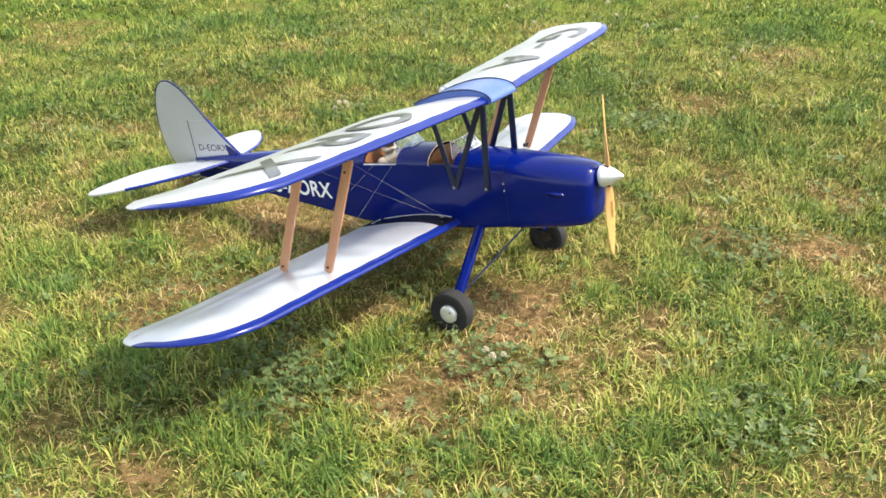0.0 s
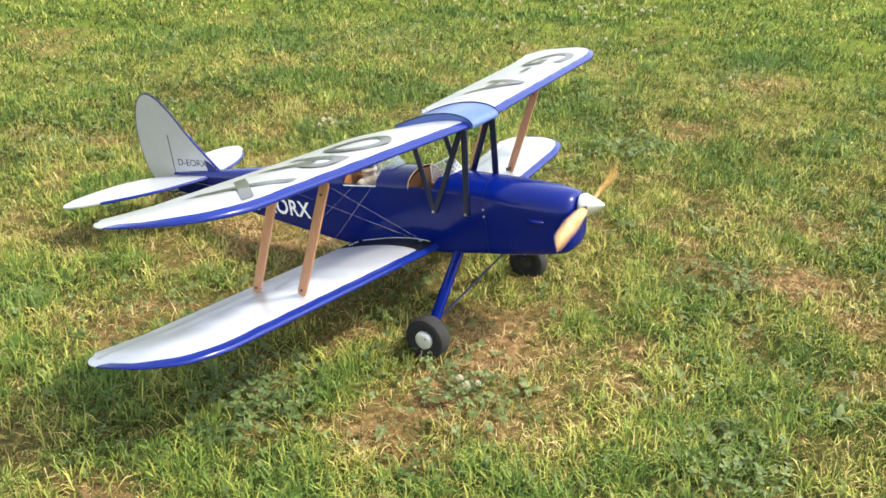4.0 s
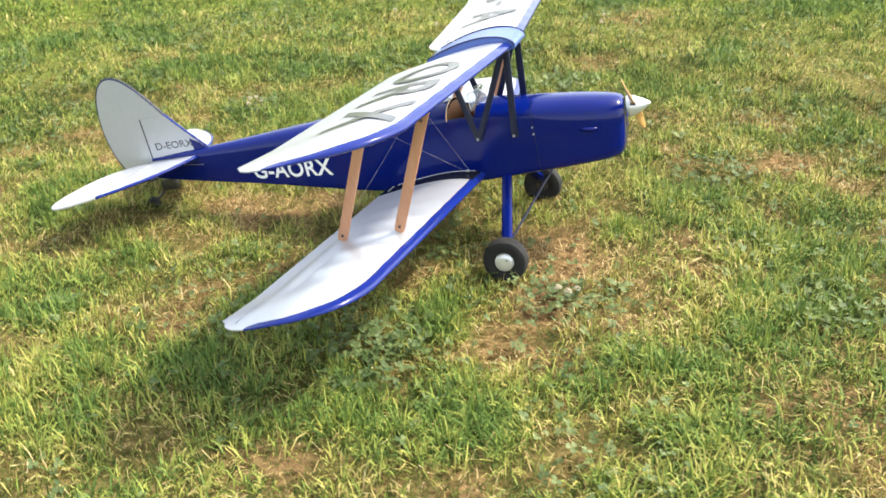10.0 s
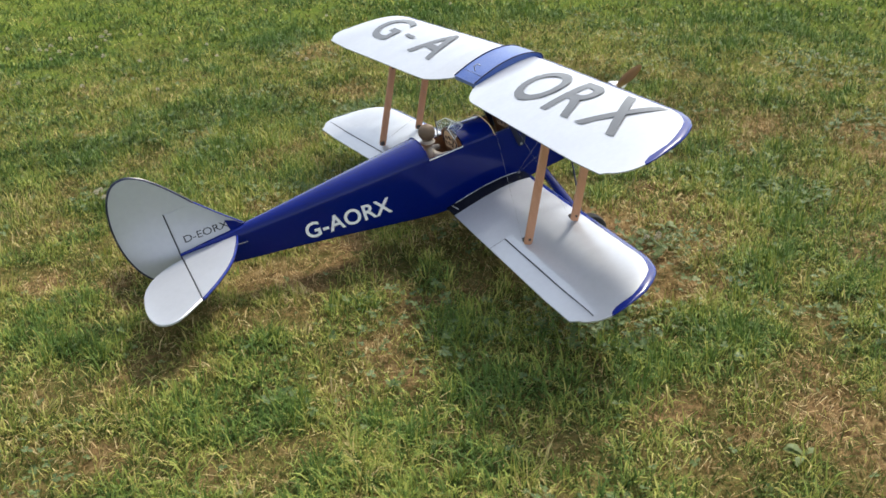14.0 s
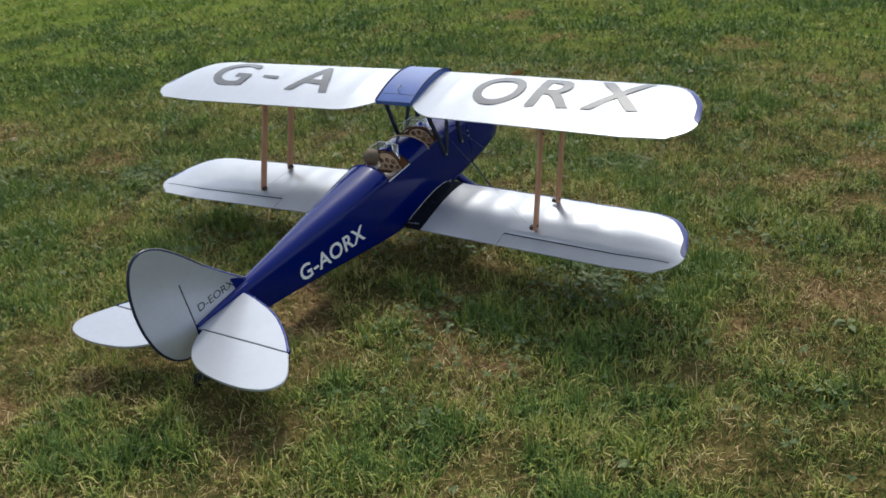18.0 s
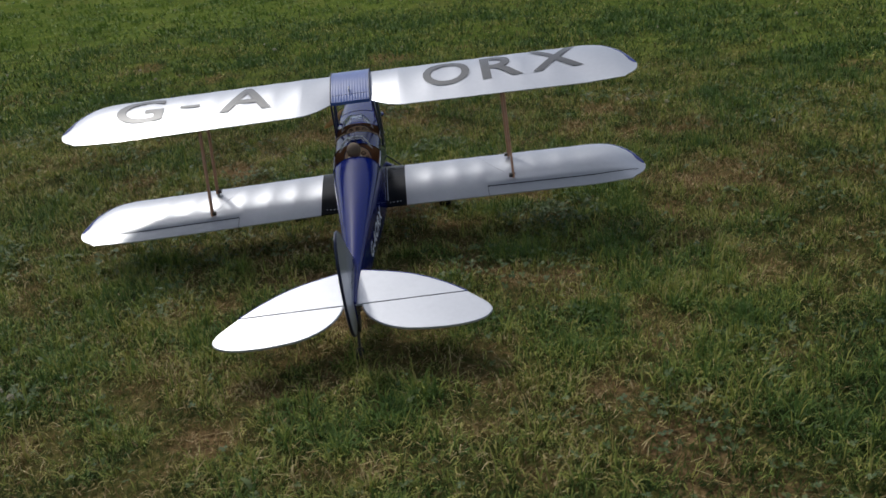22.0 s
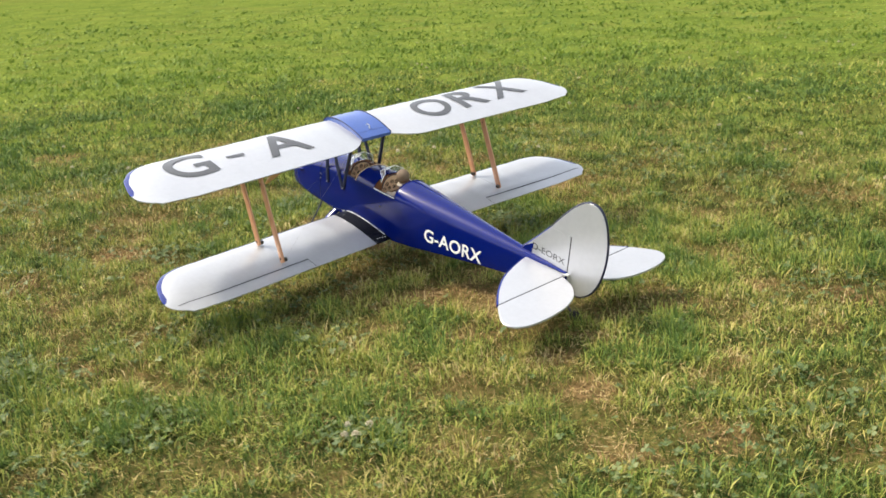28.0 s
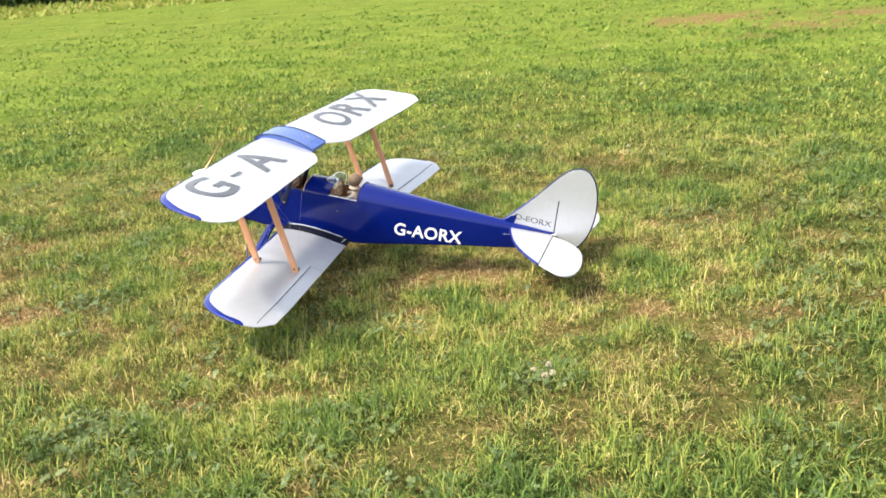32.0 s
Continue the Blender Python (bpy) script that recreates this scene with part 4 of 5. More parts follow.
axis = np.concatenate([-np.geomspace(2500, 13.5, 30), np.arange(-13.2, -3.0, 0.2), np.arange(-3.1, 3.11, 0.045), np.arange(3.2, 13.3, 0.2), np.geomspace(13.5, 2500, 30)])
gx, gy = np.meshgrid(axis, axis, indexing="ij")
far = np.hypot(gx, gy)
gz = np.where(far < 40, ground_z(gx, gy), -0.002)
n = len(axis)
idx = np.arange(n * n).reshape(n, n)
quads = np.stack([idx[:-1, :-1], idx[1:, :-1], idx[1:, 1:], idx[:-1, 1:]], -1).reshape(-1, 4)
me = bpy.data.meshes.new("ground")
me.from_pydata(np.stack([gx, gy, gz], -1).reshape(-1, 3).tolist(), [], quads.tolist())
me.shade_smooth()
worn = me.attributes.new("worn", "FLOAT", "POINT")
worn.data.foreach_set("value", np.where(far < 40, bareness(gx, gy), 0.15).astype(np.float32).reshape(-1))


def soil_material():
    m, tree, p = material("soil_and_turf", (0.2, 0.15, 0.09), 0.95, spec=0.0)
    co = tree.nodes.new("ShaderNodeTexCoord")
    fine = node(tree, "ShaderNodeTexNoise", Scale=38.0, Detail=6.0, Roughness=0.7)
    broad = node(tree, "ShaderNodeTexNoise", Scale=1.1, Detail=6.0, Roughness=0.65)
    grit = node(tree, "ShaderNodeTexNoise", Scale=260.0, Detail=3.0)
    for q in (fine, broad, grit):
        tree.links.new(co.outputs["Object"], q.inputs["Vector"])
    soil = tree.nodes.new("ShaderNodeValToRGB")
    e = soil.color_ramp.elements
    e[0].position, e[0].color = 0.36, (0.058, 0.032, 0.015, 1)
    e[1].position, e[1].color = 0.72, (0.350, 0.225, 0.112, 1)
    tree.links.new(fine.outputs[0], soil.inputs[0])
    turf = tree.nodes.new("ShaderNodeValToRGB")
    e = turf.color_ramp.elements
    e[0].position, e[0].color = 0.38, (0.058, 0.098, 0.017, 1)
    e[1].position, e[1].color = 0.66, (0.190, 0.222, 0.046, 1)
    clumps = node(tree, "ShaderNodeTexNoise", Scale=11.0, Detail=5.0, Roughness=0.75)
    tree.links.new(co.outputs["Object"], clumps.inputs["Vector"])
    blend = node(tree, "ShaderNodeMix", Factor=0.55)
    tree.links.new(broad.outputs[0], blend.inputs[2])
    tree.links.new(clumps.outputs[0], blend.inputs[3])
    tree.links.new(blend.outputs[0], turf.inputs[0])
    gap = node(tree, "ShaderNodeVectorMath")
    gap.operation = "LENGTH"
    tree.links.new(co.outputs["Object"], gap.inputs[0])
    fade = node(tree, "ShaderNodeMapRange")
    fade.inputs[1].default_value, fade.inputs[2].default_value = 1.1, 3.1
    fade.inputs[3].default_value, fade.inputs[4].default_value = 0.32, 1.0
    tree.links.new(gap.outputs["Value"], fade.inputs[0])
    worn = tree.nodes.new("ShaderNodeAttribute")
    worn.attribute_name = "worn"
    kept = node(tree, "ShaderNodeMath")
    kept.operation = "SUBTRACT"
    kept.inputs[0].default_value = 1.0
    tree.links.new(worn.outputs["Fac"], kept.inputs[1])
    turfed = node(tree, "ShaderNodeMath")
    turfed.operation = "MULTIPLY"
    tree.links.new(fade.outputs[0], turfed.inputs[0])
    tree.links.new(kept.outputs[0], turfed.inputs[1])
    mix = tree.nodes.new("ShaderNodeMix")
    mix.data_type = "RGBA"
    tree.links.new(turfed.outputs[0], mix.inputs[0])
    tree.links.new(soil.outputs[0], mix.inputs[6])
    tree.links.new(turf.outputs[0], mix.inputs[7])
    tree.links.new(mix.outputs[2], p.inputs["Base Color"])
    bump = node(tree, "ShaderNodeBump", Strength=0.7, Distance=0.006)
    both = node(tree, "ShaderNodeMath")
    tree.links.new(fine.outputs[0], both.inputs[0])
    tree.links.new(grit.outputs[0], both.inputs[1])
    tree.links.new(both.outputs[0], bump.inputs["Height"])
    tree.links.new(bump.outputs[0], p.inputs["Normal"])
    return m


me.materials.append(soil_material())
ground = tagged(new("ground", me), "dry brown soil under patchy mown turf", "ground", kind="structure")


def leaf_material(name, stops, through, rough=0.55, gloss=0.12):
    """Leaves: each one takes its colour from the ramp by chance, drier ones where the turf is drier; some light shines through."""
    m, tree, p = material(name, (0.1, 0.2, 0.05), rough, spec=gloss)
    geo = tree.nodes.new("ShaderNodeNewGeometry")
    co = tree.nodes.new("ShaderNodeTexCoord")
    patch = node(tree, "ShaderNodeTexNoise", Scale=3.0, Detail=5.0, Roughness=0.75)
    tree.links.new(co.outputs["Object"], patch.inputs["Vector"])
    spread = node(tree, "ShaderNodeMapRange")
    spread.inputs[1].default_value, spread.inputs[2].default_value = 0.3, 0.7
    spread.inputs[3].default_value, spread.inputs[4].default_value = -0.38, 0.38
    tree.links.new(patch.outputs[0], spread.inputs[0])
    total = node(tree, "ShaderNodeMath")
    single = node(tree, "ShaderNodeMapRange")
    single.inputs[3].default_value, single.inputs[4].default_value = 0.10, 0.82
    tree.links.new(geo.outputs["Random Per Island"], single.inputs[0])
    tree.links.new(single.outputs[0], total.inputs[0])
    tree.links.new(spread.outputs[0], total.inputs[1])
    ramp = tree.nodes.new("ShaderNodeValToRGB")
    e = ramp.color_ramp.elements
    e[0].position, e[0].color = stops[0][0], (*stops[0][1], 1)
    e[1].position, e[1].color = stops[-1][0], (*stops[-1][1], 1)
    for at, c in stops[1:-1]:
        q = e.new(at)
        q.color = (*c, 1)
    grown = tree.nodes.new("ShaderNodeAttribute")
    grown.attribute_name = "vigour"
    shift = node(tree, "ShaderNodeMath")
    shift.operation = "SUBTRACT"
    tree.links.new(total.outputs[0], shift.inputs[0])
    tree.links.new(grown.outputs["Fac"], shift.inputs[1])
    lifted = node(tree, "ShaderNodeMath")
    lifted.inputs[1].default_value = 0.5
    tree.links.new(shift.outputs[0], lifted.inputs[0])
    tree.links.new(lifted.outputs[0], ramp.inputs[0])
    tree.links.new(ramp.outputs[0], p.inputs["Base Color"])
    tr = tree.nodes.new("ShaderNodeBsdfTranslucent")
    tree.links.new(ramp.outputs[0], tr.inputs["Color"])
    mix = tree.nodes.new("ShaderNodeMixShader")
    mix.inputs[0].default_value = through
    tree.links.new(p.outputs[0], mix.inputs[1])
    tree.links.new(tr.outputs[0], mix.inputs[2])
    tree.links.new(mix.outputs[0], tree.nodes["Material Output"].inputs[0])
    return m


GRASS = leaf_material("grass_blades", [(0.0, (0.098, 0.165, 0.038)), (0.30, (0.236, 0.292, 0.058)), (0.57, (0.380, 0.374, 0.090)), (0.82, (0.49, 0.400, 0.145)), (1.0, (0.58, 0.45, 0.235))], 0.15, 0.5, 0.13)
FIELD = leaf_material("field_grass_blades", [(0.0, (0.110, 0.178, 0.028)), (0.5, (0.235, 0.305, 0.050)), (1.0, (0.370, 0.395, 0.080))], 0.24, 0.5, 0.12)
CLOVER = leaf_material("clover_leaves", [(0.0, (0.058, 0.096, 0.034)), (0.5, (0.112, 0.156, 0.054)), (1.0, (0.22, 0.25, 0.105))], 0.25, 0.5, 0.2)
PETAL = mottled("white_clover_petals", (0.60, 0.56, 0.44), (0.40, 0.31, 0.20), 300, (0.7, 0.9), 0.0)


def raw_mesh(name, verts, faces, mat, vigour=None):
    """A mesh from arrays; faces is a list of arrays, one for each count of corners."""
    me = bpy.data.meshes.new(name)
    loops = np.concatenate([f.reshape(-1) for f in faces])
    sizes = np.concatenate([np.full(len(f), f.shape[1]) for f in faces])
    me.vertices.add(len(verts))
    me.vertices.foreach_set("co", np.ascontiguousarray(verts, np.float32).reshape(-1))
    me.loops.add(len(loops))
    me.loops.foreach_set("vertex_index", loops.astype(np.int32))
    me.polygons.add(len(sizes))
    me.polygons.foreach_set("loop_start", np.concatenate([[0], np.cumsum(sizes)[:-1]]).astype(np.int32))
    me.materials.append(mat)
    me.update(calc_edges=True)
    kept = me.attributes.new("vigour", "FLOAT", "POINT")
    kept.data.foreach_set("value", np.full(len(verts), 0.5, np.float32) if vigour is None else vigour.astype(np.float32))
    return me


rng = np.random.default_rng(4)


def scatter(r0, r1, per_m2, centre=(-0.45, 0.0)):
    """Roots in tufts over a ring round the model."""
    area = math.pi * (r1 * r1 - r0 * r0)
    near = r1 < 3.3
    k0, k1, spread = (6, 30, 0.011) if near else (2, 7, 0.03)
    tufts = int(area * per_m2 / ((k0 + k1 - 1) / 2))
    r = np.sqrt(rng.uniform(r0 * r0, r1 * r1, tufts))
    t = rng.uniform(0, math.tau, tufts)
    x, y = centre[0] + r * np.cos(t), centre[1] + r * np.sin(t)
    k = rng.integers(k0, k1, tufts)
    ox, oy = rng.normal(0, spread, k.sum()), rng.normal(0, spread, k.sum())
    size, hue = np.repeat(np.clip(rng.lognormal(0, 0.28, tufts), 0.5, 1.9), k), np.repeat(rng.normal(0, 0.13, tufts), k)
    return np.repeat(x, k) + ox, np.repeat(y, k) + oy, np.arctan2(oy, ox), size, hue


def grass_ring(r0, r1, per_m2, wide, tall, thin, laid=0.34):
    x, y, out_way, size, hue = scatter(r0, r1, per_m2)
    bare, lush = bareness(x, y), lushness(x, y)
    out = np.clip((np.hypot(x + 0.45, y) - max(r0, 1.0)) / (r1 - max(r0, 1.0)), 0, 1)
    keep = rng.uniform(0, 1, len(x)) < (1 - 0.88 * bare) * (1 + (thin - 1) * out) * (0.06 + 0.94 * np.maximum(clump := clumps(x, y), 0.8 * lush))
    x, y, bare, lush, out_way, size, hue, clump = (q[keep] for q in (x, y, bare, lush, out_way, size, hue, clump))
    n = len(x)
    h = tall * size * rng.gamma(5.0, 1 / 5.0, n) * (0.78 + 0.70 * lush) * (0.62 + 0.66 * clump) * (1 - 0.35 * bare)
    h = np.minimum(h, 1.9 * tall)
    w = wide * rng.uniform(0.6, 1.35, n) * (1 + 0.25 * lush)
    a = out_way + rng.normal(0, 0.9, n)
    lean = np.clip(rng.normal(1.0, 0.55, n), 0.05, 2.1)
    flatd = rng.uniform(0, 1, n) < laid
    lean = np.where(flatd, rng.uniform(1.5, 2.6, n), lean)
    dx, dy = np.cos(a), np.sin(a)
    twist = a + math.pi / 2 + rng.normal(0, 0.5, n)
    sx, sy = np.cos(twist) * w / 2, np.sin(twist) * w / 2
    z = ground_z(x, y) - 0.002
    out = np.zeros((n, 5, 3))
    m1, z1 = h * 0.52 * np.sin(lean * 0.45), h * 0.52 * np.cos(lean * 0.45)
    m2, z2 = m1 + h * 0.48 * np.sin(lean), z1 + h * 0.48 * np.cos(lean)
    z2 = np.maximum(z2, 0.004)
    out[:, 0] = np.stack([x - sx * 0.8, y - sy * 0.8, z], -1)
    out[:, 1] = np.stack([x + sx * 0.8, y + sy * 0.8, z], -1)
    out[:, 2] = np.stack([x + dx * m1 + sx, y + dy * m1 + sy, z + z1], -1)
    out[:, 3] = np.stack([x + dx * m1 - sx, y + dy * m1 - sy, z + z1], -1)
    out[:, 4] = np.stack([x + dx * m2, y + dy * m2, z + z2], -1)
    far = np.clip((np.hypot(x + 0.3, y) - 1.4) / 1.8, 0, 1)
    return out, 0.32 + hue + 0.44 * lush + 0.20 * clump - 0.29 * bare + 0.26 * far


NEAR_RINGS = [(0, 1.85, 33000, 0.0022, 0.034, 0.70, 0.42), (1.85, 3.2, 15000, 0.0036, 0.033, 0.55, 0.28), (3.2, 5.5, 4700, 0.0070, 0.033, 0.55, 0.30)]
FAR_RINGS = [(5.5, 9, 1250, 0.013, 0.032, 0.60, 0.45), (9, 17, 260, 0.026, 0.034, 0.5, 0.5), (17, 30, 26, 0.050, 0.030, 0.4, 0.8)]
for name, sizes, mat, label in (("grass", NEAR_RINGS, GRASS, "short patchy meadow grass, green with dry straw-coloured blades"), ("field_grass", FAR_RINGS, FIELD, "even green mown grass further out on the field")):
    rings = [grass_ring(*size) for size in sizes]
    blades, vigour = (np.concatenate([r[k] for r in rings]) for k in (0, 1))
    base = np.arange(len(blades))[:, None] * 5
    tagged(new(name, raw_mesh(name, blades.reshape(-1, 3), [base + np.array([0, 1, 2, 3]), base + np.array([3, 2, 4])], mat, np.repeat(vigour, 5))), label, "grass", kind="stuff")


def thatch():
    """Dry cut blades lying flat between the tufts."""
    n = 30000
    r, t = 2.9 * np.sqrt(rng.uniform(0, 1, n)), rng.uniform(0, math.tau, n)
    x, y, a = -0.45 + r * np.cos(t), r * np.sin(t), rng.uniform(0, math.tau, n)
    l, w = rng.uniform(0.012, 0.042, n), rng.uniform(0.0010, 0.0026, n)
    z = ground_z(x, y) + rng.uniform(0.002, 0.016, n)
    tilt = rng.normal(0, 0.22, n)
    dx, dy = np.cos(a) * l / 2, np.sin(a) * l / 2
    sx, sy = -np.sin(a) * w / 2, np.cos(a) * w / 2
    out = np.zeros((n, 4, 3))
    for k, (f, s) in enumerate(((-1, -1), (1, -0.5), (1, 0.5), (-1, 1))):
        out[:, k] = np.stack([x + f * dx + s * sx, y + f * dy + s * sy, z + f * tilt * l / 2], -1)
    return out.reshape(-1, 3), [np.arange(n)[:, None] * 4 + np.arange(4)]


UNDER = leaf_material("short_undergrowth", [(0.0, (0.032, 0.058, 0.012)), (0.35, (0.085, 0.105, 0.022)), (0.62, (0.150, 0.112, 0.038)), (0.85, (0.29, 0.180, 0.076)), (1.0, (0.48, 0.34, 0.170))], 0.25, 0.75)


def undergrowth(r0, r1, per_m2, size, thin):
    """Short low shoots and dead leaves that carpet the soil between the tufts."""
    n = int(math.pi * (r1 * r1 - r0 * r0) * per_m2)
    r, t = np.sqrt(rng.uniform(r0 * r0, r1 * r1, n)), rng.uniform(0, math.tau, n)
    x, y = -0.45 + r * np.cos(t), r * np.sin(t)
    bare, lush = bareness(x, y), lushness(x, y)
    out = np.clip((r - max(r0, 1.0)) / (r1 - max(r0, 1.0)), 0, 1)
    keep = rng.uniform(0, 1, n) < (1 - 0.55 * bare) * (1 - (1 - thin) * out) ** 2 * (0.45 + 0.55 * clumps(x + 0.05, y - 0.03))
    x, y, bare, lush = x[keep], y[keep], bare[keep], lush[keep]
    n, size = len(x), (size * (1 + 0.9 * out))[keep]
    a, l, w = rng.uniform(0, math.tau, n), size * rng.uniform(0.010, 0.028, n), size * rng.uniform(0.0018, 0.0036, n)
    up = rng.uniform(0.0, 0.9, n)
    z = ground_z(x, y) + rng.uniform(-0.001, 0.008, n)
    dx, dy = np.cos(a), np.sin(a)
    out = np.zeros((n, 3, 3))
    out[:, 0] = np.stack([x - dy * w / 2, y + dx * w / 2, z], -1)
    out[:, 1] = np.stack([x + dy * w / 2, y - dx * w / 2, z], -1)
    out[:, 2] = np.stack([x + dx * l * np.cos(up), y + dy * l * np.cos(up), z + l * np.sin(up)], -1)
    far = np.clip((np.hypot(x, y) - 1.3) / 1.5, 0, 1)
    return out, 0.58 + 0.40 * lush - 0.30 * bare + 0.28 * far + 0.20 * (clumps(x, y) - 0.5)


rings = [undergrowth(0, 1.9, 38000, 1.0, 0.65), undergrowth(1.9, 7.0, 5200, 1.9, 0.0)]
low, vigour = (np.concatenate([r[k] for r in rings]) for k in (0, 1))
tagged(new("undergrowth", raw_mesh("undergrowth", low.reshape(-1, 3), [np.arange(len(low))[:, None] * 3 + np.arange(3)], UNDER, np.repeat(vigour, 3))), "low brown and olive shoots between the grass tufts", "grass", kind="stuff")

STRAW = leaf_material("dry_straw", [(0.0, (0.20, 0.125, 0.055)), (0.5, (0.42, 0.31, 0.14)), (1.0, (0.66, 0.55, 0.29))], 0.2)
v, f = thatch()
tagged(new("dry_thatch", raw_mesh("dry_thatch", v, f, STRAW)), "dry straw-coloured grass clippings lying between the tufts", "dry grass", kind="stuff")


# ---- clover and weeds ----
def clover_patches():
    """Three leaflets on each stalk, in patches."""
    cx, cy = rng.uniform(-2.7, 2.2, 26000), rng.uniform(-2.3, 2.9, 26000)
    grow = np.clip((fractal(cx, cy, 0.30, 57, 3) - 0.50) * 6, 0.06, 1)
    keep = rng.uniform(0, 1, len(cx)) < grow
    cx, cy = cx[keep], cy[keep]
    for px, py, r, k in CLOVER_AT:
        t, q = rng.uniform(0, math.tau, k), r * np.sqrt(rng.uniform(0, 1, k))
        cx, cy = np.concatenate([cx, px + q * np.cos(t)]), np.concatenate([cy, py + q * np.sin(t)])
    n = len(cx)
    z = ground_z(cx, cy) + rng.uniform(0.012, 0.036, n)
    turn, size = rng.uniform(0, math.tau, n), rng.uniform(0.0045, 0.0095, n)
    tilt = rng.normal(0, 0.35, (n, 2))
    verts = np.zeros((n, 3, 6, 3))
    for j in range(3):
        a = turn + j * math.tau / 3
        for k, (f, s, up) in enumerate(((0.0, 0.0, 0.0), (0.55, -0.55, 0.12), (1.15, -0.48, 0.16), (1.1, 0.0, 0.02), (1.15, 0.48, 0.16), (0.55, 0.55, 0.12))):
            u, v = f * size, s * size
            px, py = u * np.cos(a) - v * np.sin(a), u * np.sin(a) + v * np.cos(a)
            verts[:, j, k] = np.stack([cx + px, cy + py, z + up * size + px * tilt[:, 0] + py * tilt[:, 1]], -1)
    base = np.arange(n * 3)[:, None] * 6
    return verts.reshape(-1, 3), [base + np.array([0, 1, 2, 3]), base + np.array([0, 3, 4, 5])]


CLOVER_AT = [(-0.23, -0.55, 0.13, 150), (-0.21, -0.66, 0.12, 130), (0.14, -0.34, 0.10, 110), (0.71, -0.26, 0.12, 110), (0.45, 0.48, 0.12, 90), (-0.08, 1.32, 0.12, 130), (-0.16, 1.28, 0.10, 90), (-0.73, 1.2, 0.14, 110), (-1.17, 0.87, 0.10, 80), (-0.66, 0.57, 0.12, 60)]
v, f = clover_patches()
tagged(new("clover_leaves", raw_mesh("clover_leaves", v, f, CLOVER)), "dark green clover leaves among the grass", "clover", kind="stuff")


def flower_mesh():
    bm = bmesh.new()
    r = random.Random(3)
    for k in range(46):
        t, q = r.uniform(0, math.tau), math.acos(r.uniform(-0.35, 1))
        d = Vector((math.sin(q) * math.cos(t), math.sin(q) * math.sin(t), math.cos(q)))
        a, b, w = frame_of(d)
        tip = [bm.verts.new(d * 0.0082 + s * a * 0.0011 + u * b * 0.0011) for s, u in ((1, 0), (0, 1), (-1, 0), (0, -1))]
        foot = bm.verts.new(d * 0.002)
        bm.faces.new(tip)
        for i in range(4):
            bm.faces.new((foot, tip[i], tip[(i + 1) % 4]))
    return mesh_of(bm, "flower_head", PETAL)


def stalk_mesh():
    bm = bmesh.new()
    add_tube(bm, [(0, 0, -0.040), (0.002, 0.001, -0.02), (0, 0, 0.001)], 0.0007, 5)
    return mesh_of(bm, "stalk", CLOVER)


HEAD, STALK = flower_mesh(), stalk_mesh()


def clover_flower(x, y, s, h=0.038):
    ob = tagged(new("clover_flower"), "white clover flower standing in the grass", "flower", "clover flowers in the meadow")
    ob.matrix_world = pose(x, y, float(ground_z(np.array([x]), np.array([y]))[0]) + h, rng.uniform(-15, 15), rng.uniform(-15, 15), rng.uniform(0, 360)) @ Matrix.Diagonal((s, s, s, 1))
    for name, data in (("flower_head", HEAD), ("stalk", STALK)):
        p = new(name, data)
        p.parent = ob
    return ob


FLOWERS = [(0.152, -0.349, 1.15), (0.128, -0.335, 1.1), (0.170, -0.330, 0.9), (-1.171, 0.905, 1.1), (-1.168, 0.833, 1.1), (-1.188, 0.887, 1.2), (-1.135, 0.870, 0.9)]
for x, y, s in FLOWERS:
    clover_flower(x, y, s)
for k in range(46):
    t, r = rng.uniform(-0.3, 1.9), rng.uniform(2.2, 7.0)
    clover_flower(-0.4 + r * math.cos(t), r * math.sin(t), rng.uniform(0.9, 1.4), 0.045)
for k in range(60):
    t, r = rng.uniform(-2.0, -0.4), rng.uniform(1.8, 8.0)
    clover_flower(-0.4 + r * math.cos(t), r * math.sin(t), rng.uniform(0.9, 1.5), 0.042)
for k in range(34):
    clover_flower(rng.normal(-1.25, 0.55), rng.normal(3.15, 0.40), rng.uniform(1.0, 1.6), 0.050)


def weed_leaf(seed, length):
    """One long, toothed, arching leaf, as dandelion and plantain have."""
    bm = bmesh.new()
    r = random.Random(seed)
    w, rise = length * r.uniform(0.16, 0.24), r.uniform(0.35, 0.85)
    left, right = [], []
    for i in range(7):
        f = i / 6
        half = w * math.sin(math.pi * min(1, 0.12 + 0.88 * f) ** 1.3) * (1.12 if i % 2 else 0.88) * (0.05 if i == 6 else 1)
        z = 0.008 + length * (rise * f - 0.75 * rise * f * f)
        for s, row in ((1, left), (-1, right)):
            row.append(bm.verts.new((length * f, s * half, z + abs(half) * 0.25)))
    for i in range(6):
        bm.faces.new((left[i], left[i + 1], right[i + 1], right[i]))
    return mesh_of(bm, "leaf", CLOVER)


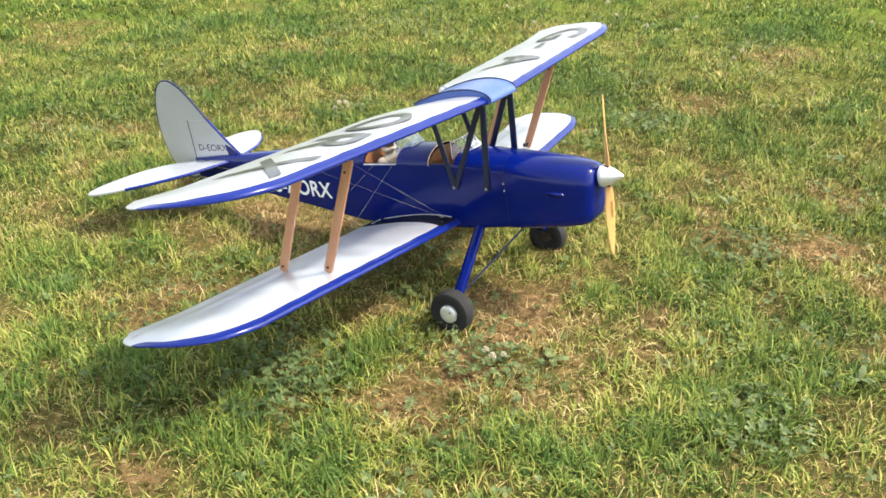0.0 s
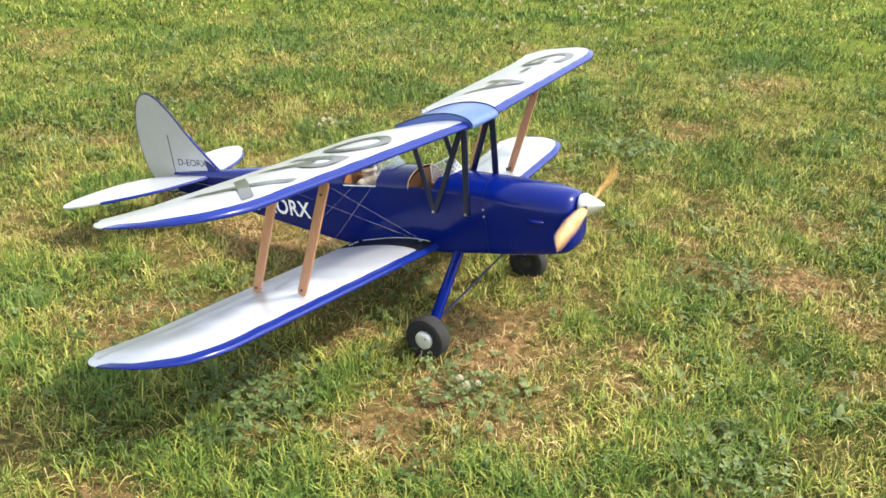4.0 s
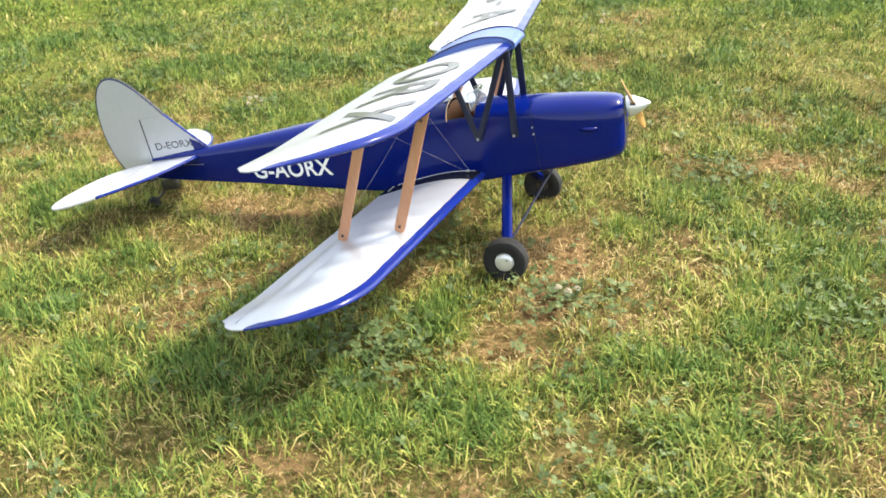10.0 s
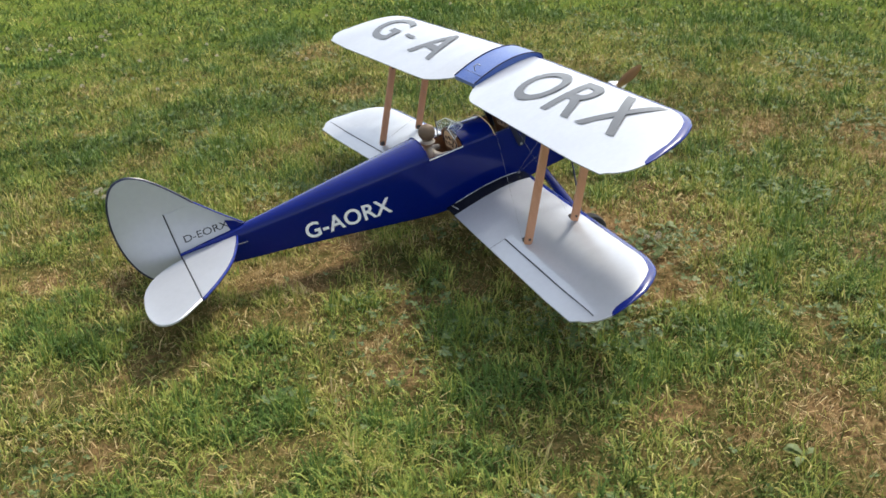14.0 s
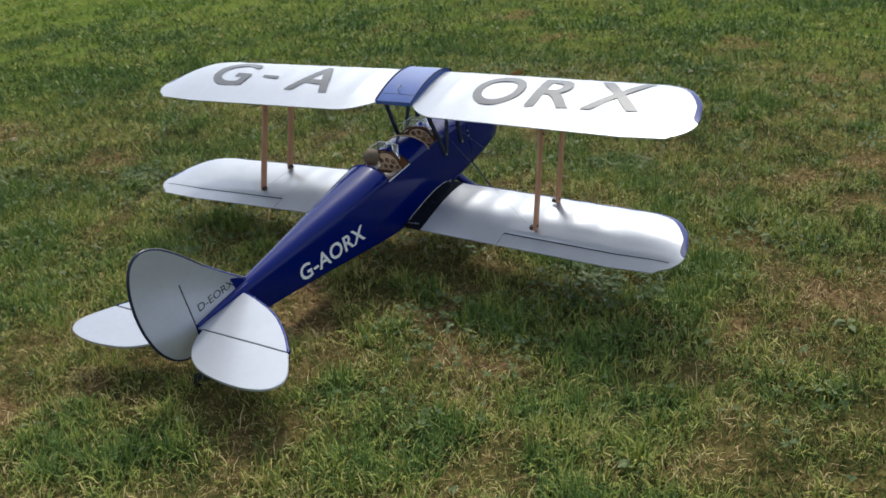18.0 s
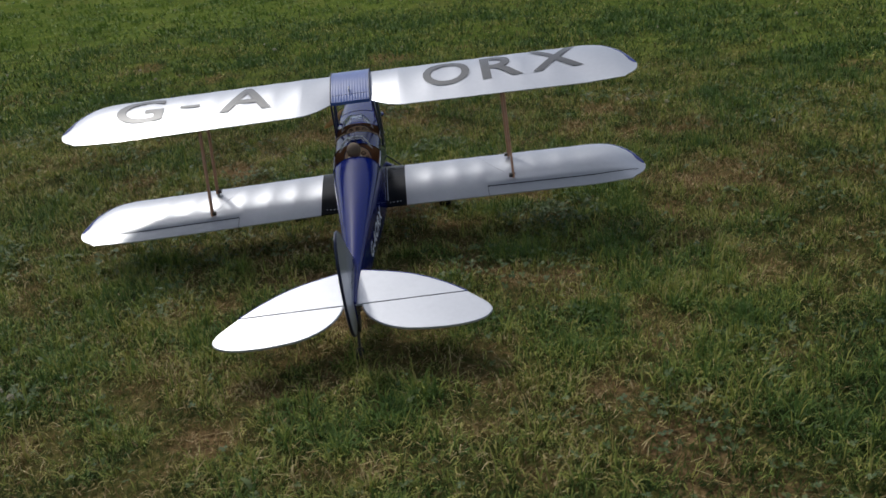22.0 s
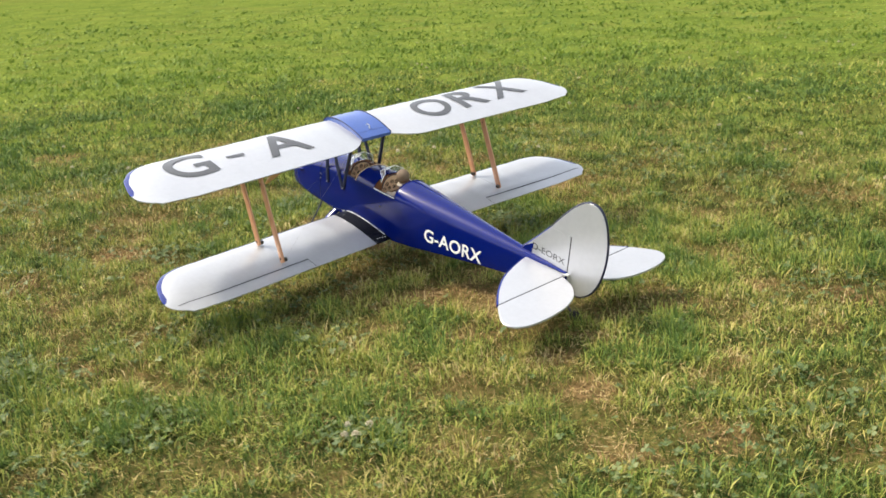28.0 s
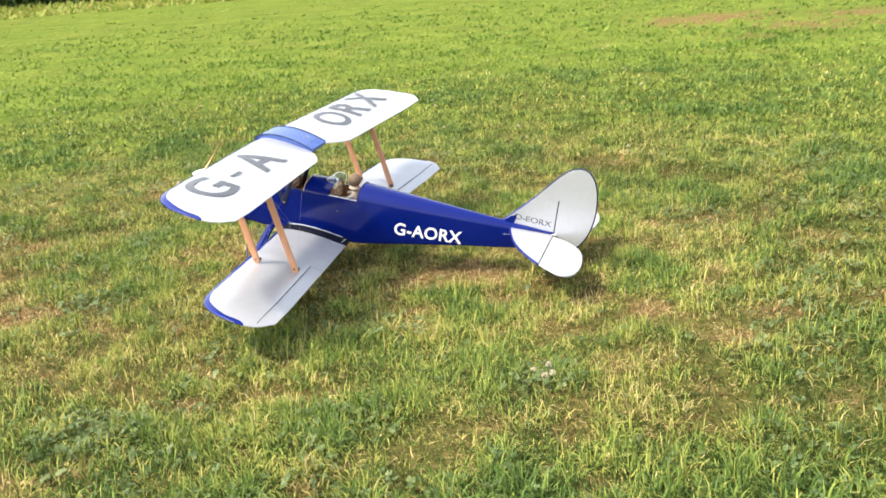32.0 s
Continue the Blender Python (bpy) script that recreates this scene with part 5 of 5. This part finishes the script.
LEAVES = [weed_leaf(k, 0.025 + 0.006 * k) for k in range(4)]
WEEDS = [(-0.275, 0.977), (-0.20, 1.00), (-0.15, -1.22), (-0.47, -1.25), (0.72, 0.32), (-0.157, 1.50), (0.35, 0.75), (0.55, 1.3), (-1.2, -1.3), (-0.9, -1.0), (0.25, -0.25), (0.85, 0.0), (-1.6, 0.2)]
for k, (x, y) in enumerate(WEEDS):
    ob = tagged(new("weed"), "broad-leaved green weed growing low in the grass", "weed", "weeds in the meadow")
    ob.matrix_world = pose(x, y, float(ground_z(np.array([x]), np.array([y]))[0]), 0, 0, 77 * k)
    for j in range(3 + k % 4):
        p = new("leaf", LEAVES[(j + k) % 4])
        p.parent = ob
        p.matrix_basis = pose(0, 0, 0, rng.uniform(-20, 20), rng.uniform(-25, 10), j * 360 / (3 + k % 4) + rng.uniform(-40, 40))


# ---- crop edge and verge beyond the field ----
def crop_rows(a, b, n):
    """A strip of tall crop: stalks with long drooping leaves, thick enough to hide what lies behind."""
    s, d = rng.uniform(0, 1, n), rng.uniform(0, 5.0, n)
    a, b = np.array(a), np.array(b)
    along = (b - a) / np.linalg.norm(b - a)
    back = np.array([along[1], -along[0]])
    back = back if back[1] < 0 else -back
    x, y = a[0] + (b - a)[0] * s + back[0] * d, a[1] + (b - a)[1] * s + back[1] * d
    h = rng.uniform(1.3, 2.2, n)
    parts = []
    for k in range(7):
        t, f = rng.uniform(0, math.tau, n), (k + 0.6) / 7
        l, w = rng.uniform(0.35, 0.75, n), rng.uniform(0.03, 0.07, n)
        dx, dy = np.cos(t), np.sin(t)
        out = np.zeros((n, 5, 3))
        out[:, 0] = np.stack([x - dy * w / 2, y + dx * w / 2, h * f], -1)
        out[:, 1] = np.stack([x + dy * w / 2, y - dx * w / 2, h * f], -1)
        out[:, 2] = np.stack([x + dx * l * 0.55 + dy * w / 2, y + dy * l * 0.55 - dx * w / 2, h * f + l * 0.45], -1)
        out[:, 3] = np.stack([x + dx * l * 0.55 - dy * w / 2, y + dy * l * 0.55 + dx * w / 2, h * f + l * 0.45], -1)
        out[:, 4] = np.stack([x + dx * l, y + dy * l, h * f + l * 0.15], -1)
        parts.append(out)
    out = np.zeros((n, 5, 3))
    for k, (q, z) in enumerate(((-1, 0), (1, 0), (1, 0.5), (-1, 0.5), (0, 1.0))):
        out[:, k] = np.stack([x + q * 0.02, y, h * z], -1)
    return np.concatenate(parts + [out])


def verge(a, b, n):
    """Uncut pale grass before the crop."""
    s, d = rng.uniform(0, 1, n), rng.uniform(-7.0, 0.5, n)
    a, b = np.array(a), np.array(b)
    along = (b - a) / np.linalg.norm(b - a)
    back = np.array([along[1], -along[0]])
    back = back if back[1] < 0 else -back
    x, y = a[0] + (b - a)[0] * s + back[0] * d, a[1] + (b - a)[1] * s + back[1] * d
    h = rng.uniform(0.12, 0.45, n) * (0.4 + 0.6 * np.clip((d + 7) / 7, 0, 1))
    t = rng.uniform(0, math.tau, n)
    w, l = rng.uniform(0.04, 0.11, n), rng.uniform(0.05, 0.3, n)
    out = np.zeros((n, 5, 3))
    for k, (q, f, z) in enumerate(((-0.5, 0, 0), (0.5, 0, 0), (0.5, 0.4, 0.6), (-0.5, 0.4, 0.6), (0, 1, 1))):
        out[:, k] = np.stack([x - np.sin(t) * w * q + np.cos(t) * l * f, y + np.cos(t) * w * q + np.sin(t) * l * f, h * z], -1)
    return out


EDGE = [((36.0, -24.5), (2.0, -42.0), 1.0), ((150.0, 7.0), (36.0, -24.5), 1.7)]
CROP = leaf_material("crop_leaves", [(0.0, (0.018, 0.040, 0.012)), (0.55, (0.050, 0.095, 0.025)), (1.0, (0.19, 0.25, 0.085))], 0.2)
VERGE = leaf_material("uncut_verge_grass", [(0.0, (0.15, 0.215, 0.035)), (0.5, (0.27, 0.31, 0.06)), (1.0, (0.48, 0.37, 0.14))], 0.3)
for name, strips, mat, label, word in (("crop", np.concatenate([crop_rows(a, b, int(5200 * k)) for a, b, k in EDGE]), CROP, "tall dark green crop along the far edge of the field", "crop"), ("verge_grass", np.concatenate([verge(a, b, int(9000 * k)) for a, b, k in EDGE]), VERGE, "uncut yellowish grass before the crop", "grass")):
    base = np.arange(len(strips))[:, None] * 5
    tagged(new(name, raw_mesh(name, strips.reshape(-1, 3), [base + np.array([0, 1, 2, 3]), base + np.array([3, 2, 4])], mat)), label, word, kind="stuff")


# ---- motion ----
def motions():
    """The propeller is turned over, runs for a moment and stops slanting."""
    turns = [(0, -6), (2.6, -6), (2.7, 110), (2.8, 275), (2.9, 494), (3.0, 750), (3.1, 1036), (3.2, 1187), (3.3, 1362), (3.4, 1541), (3.5, 1754), (3.9, 2500), (4.3, 2980), (4.7, 3230), (5.0, 3297), (32, 3297)]
    at, deg = [t for t, _ in turns], [d for _, d in turns]
    times = [0.0, 2.5] + [2.6 + k / 30 for k in range(73)] + [5.2, 32.0]
    walk(prop, [(t, Matrix.Translation(HUB) @ pose(0, 0, 0, float(np.interp(t, at, deg)))) for t in times])


motions()
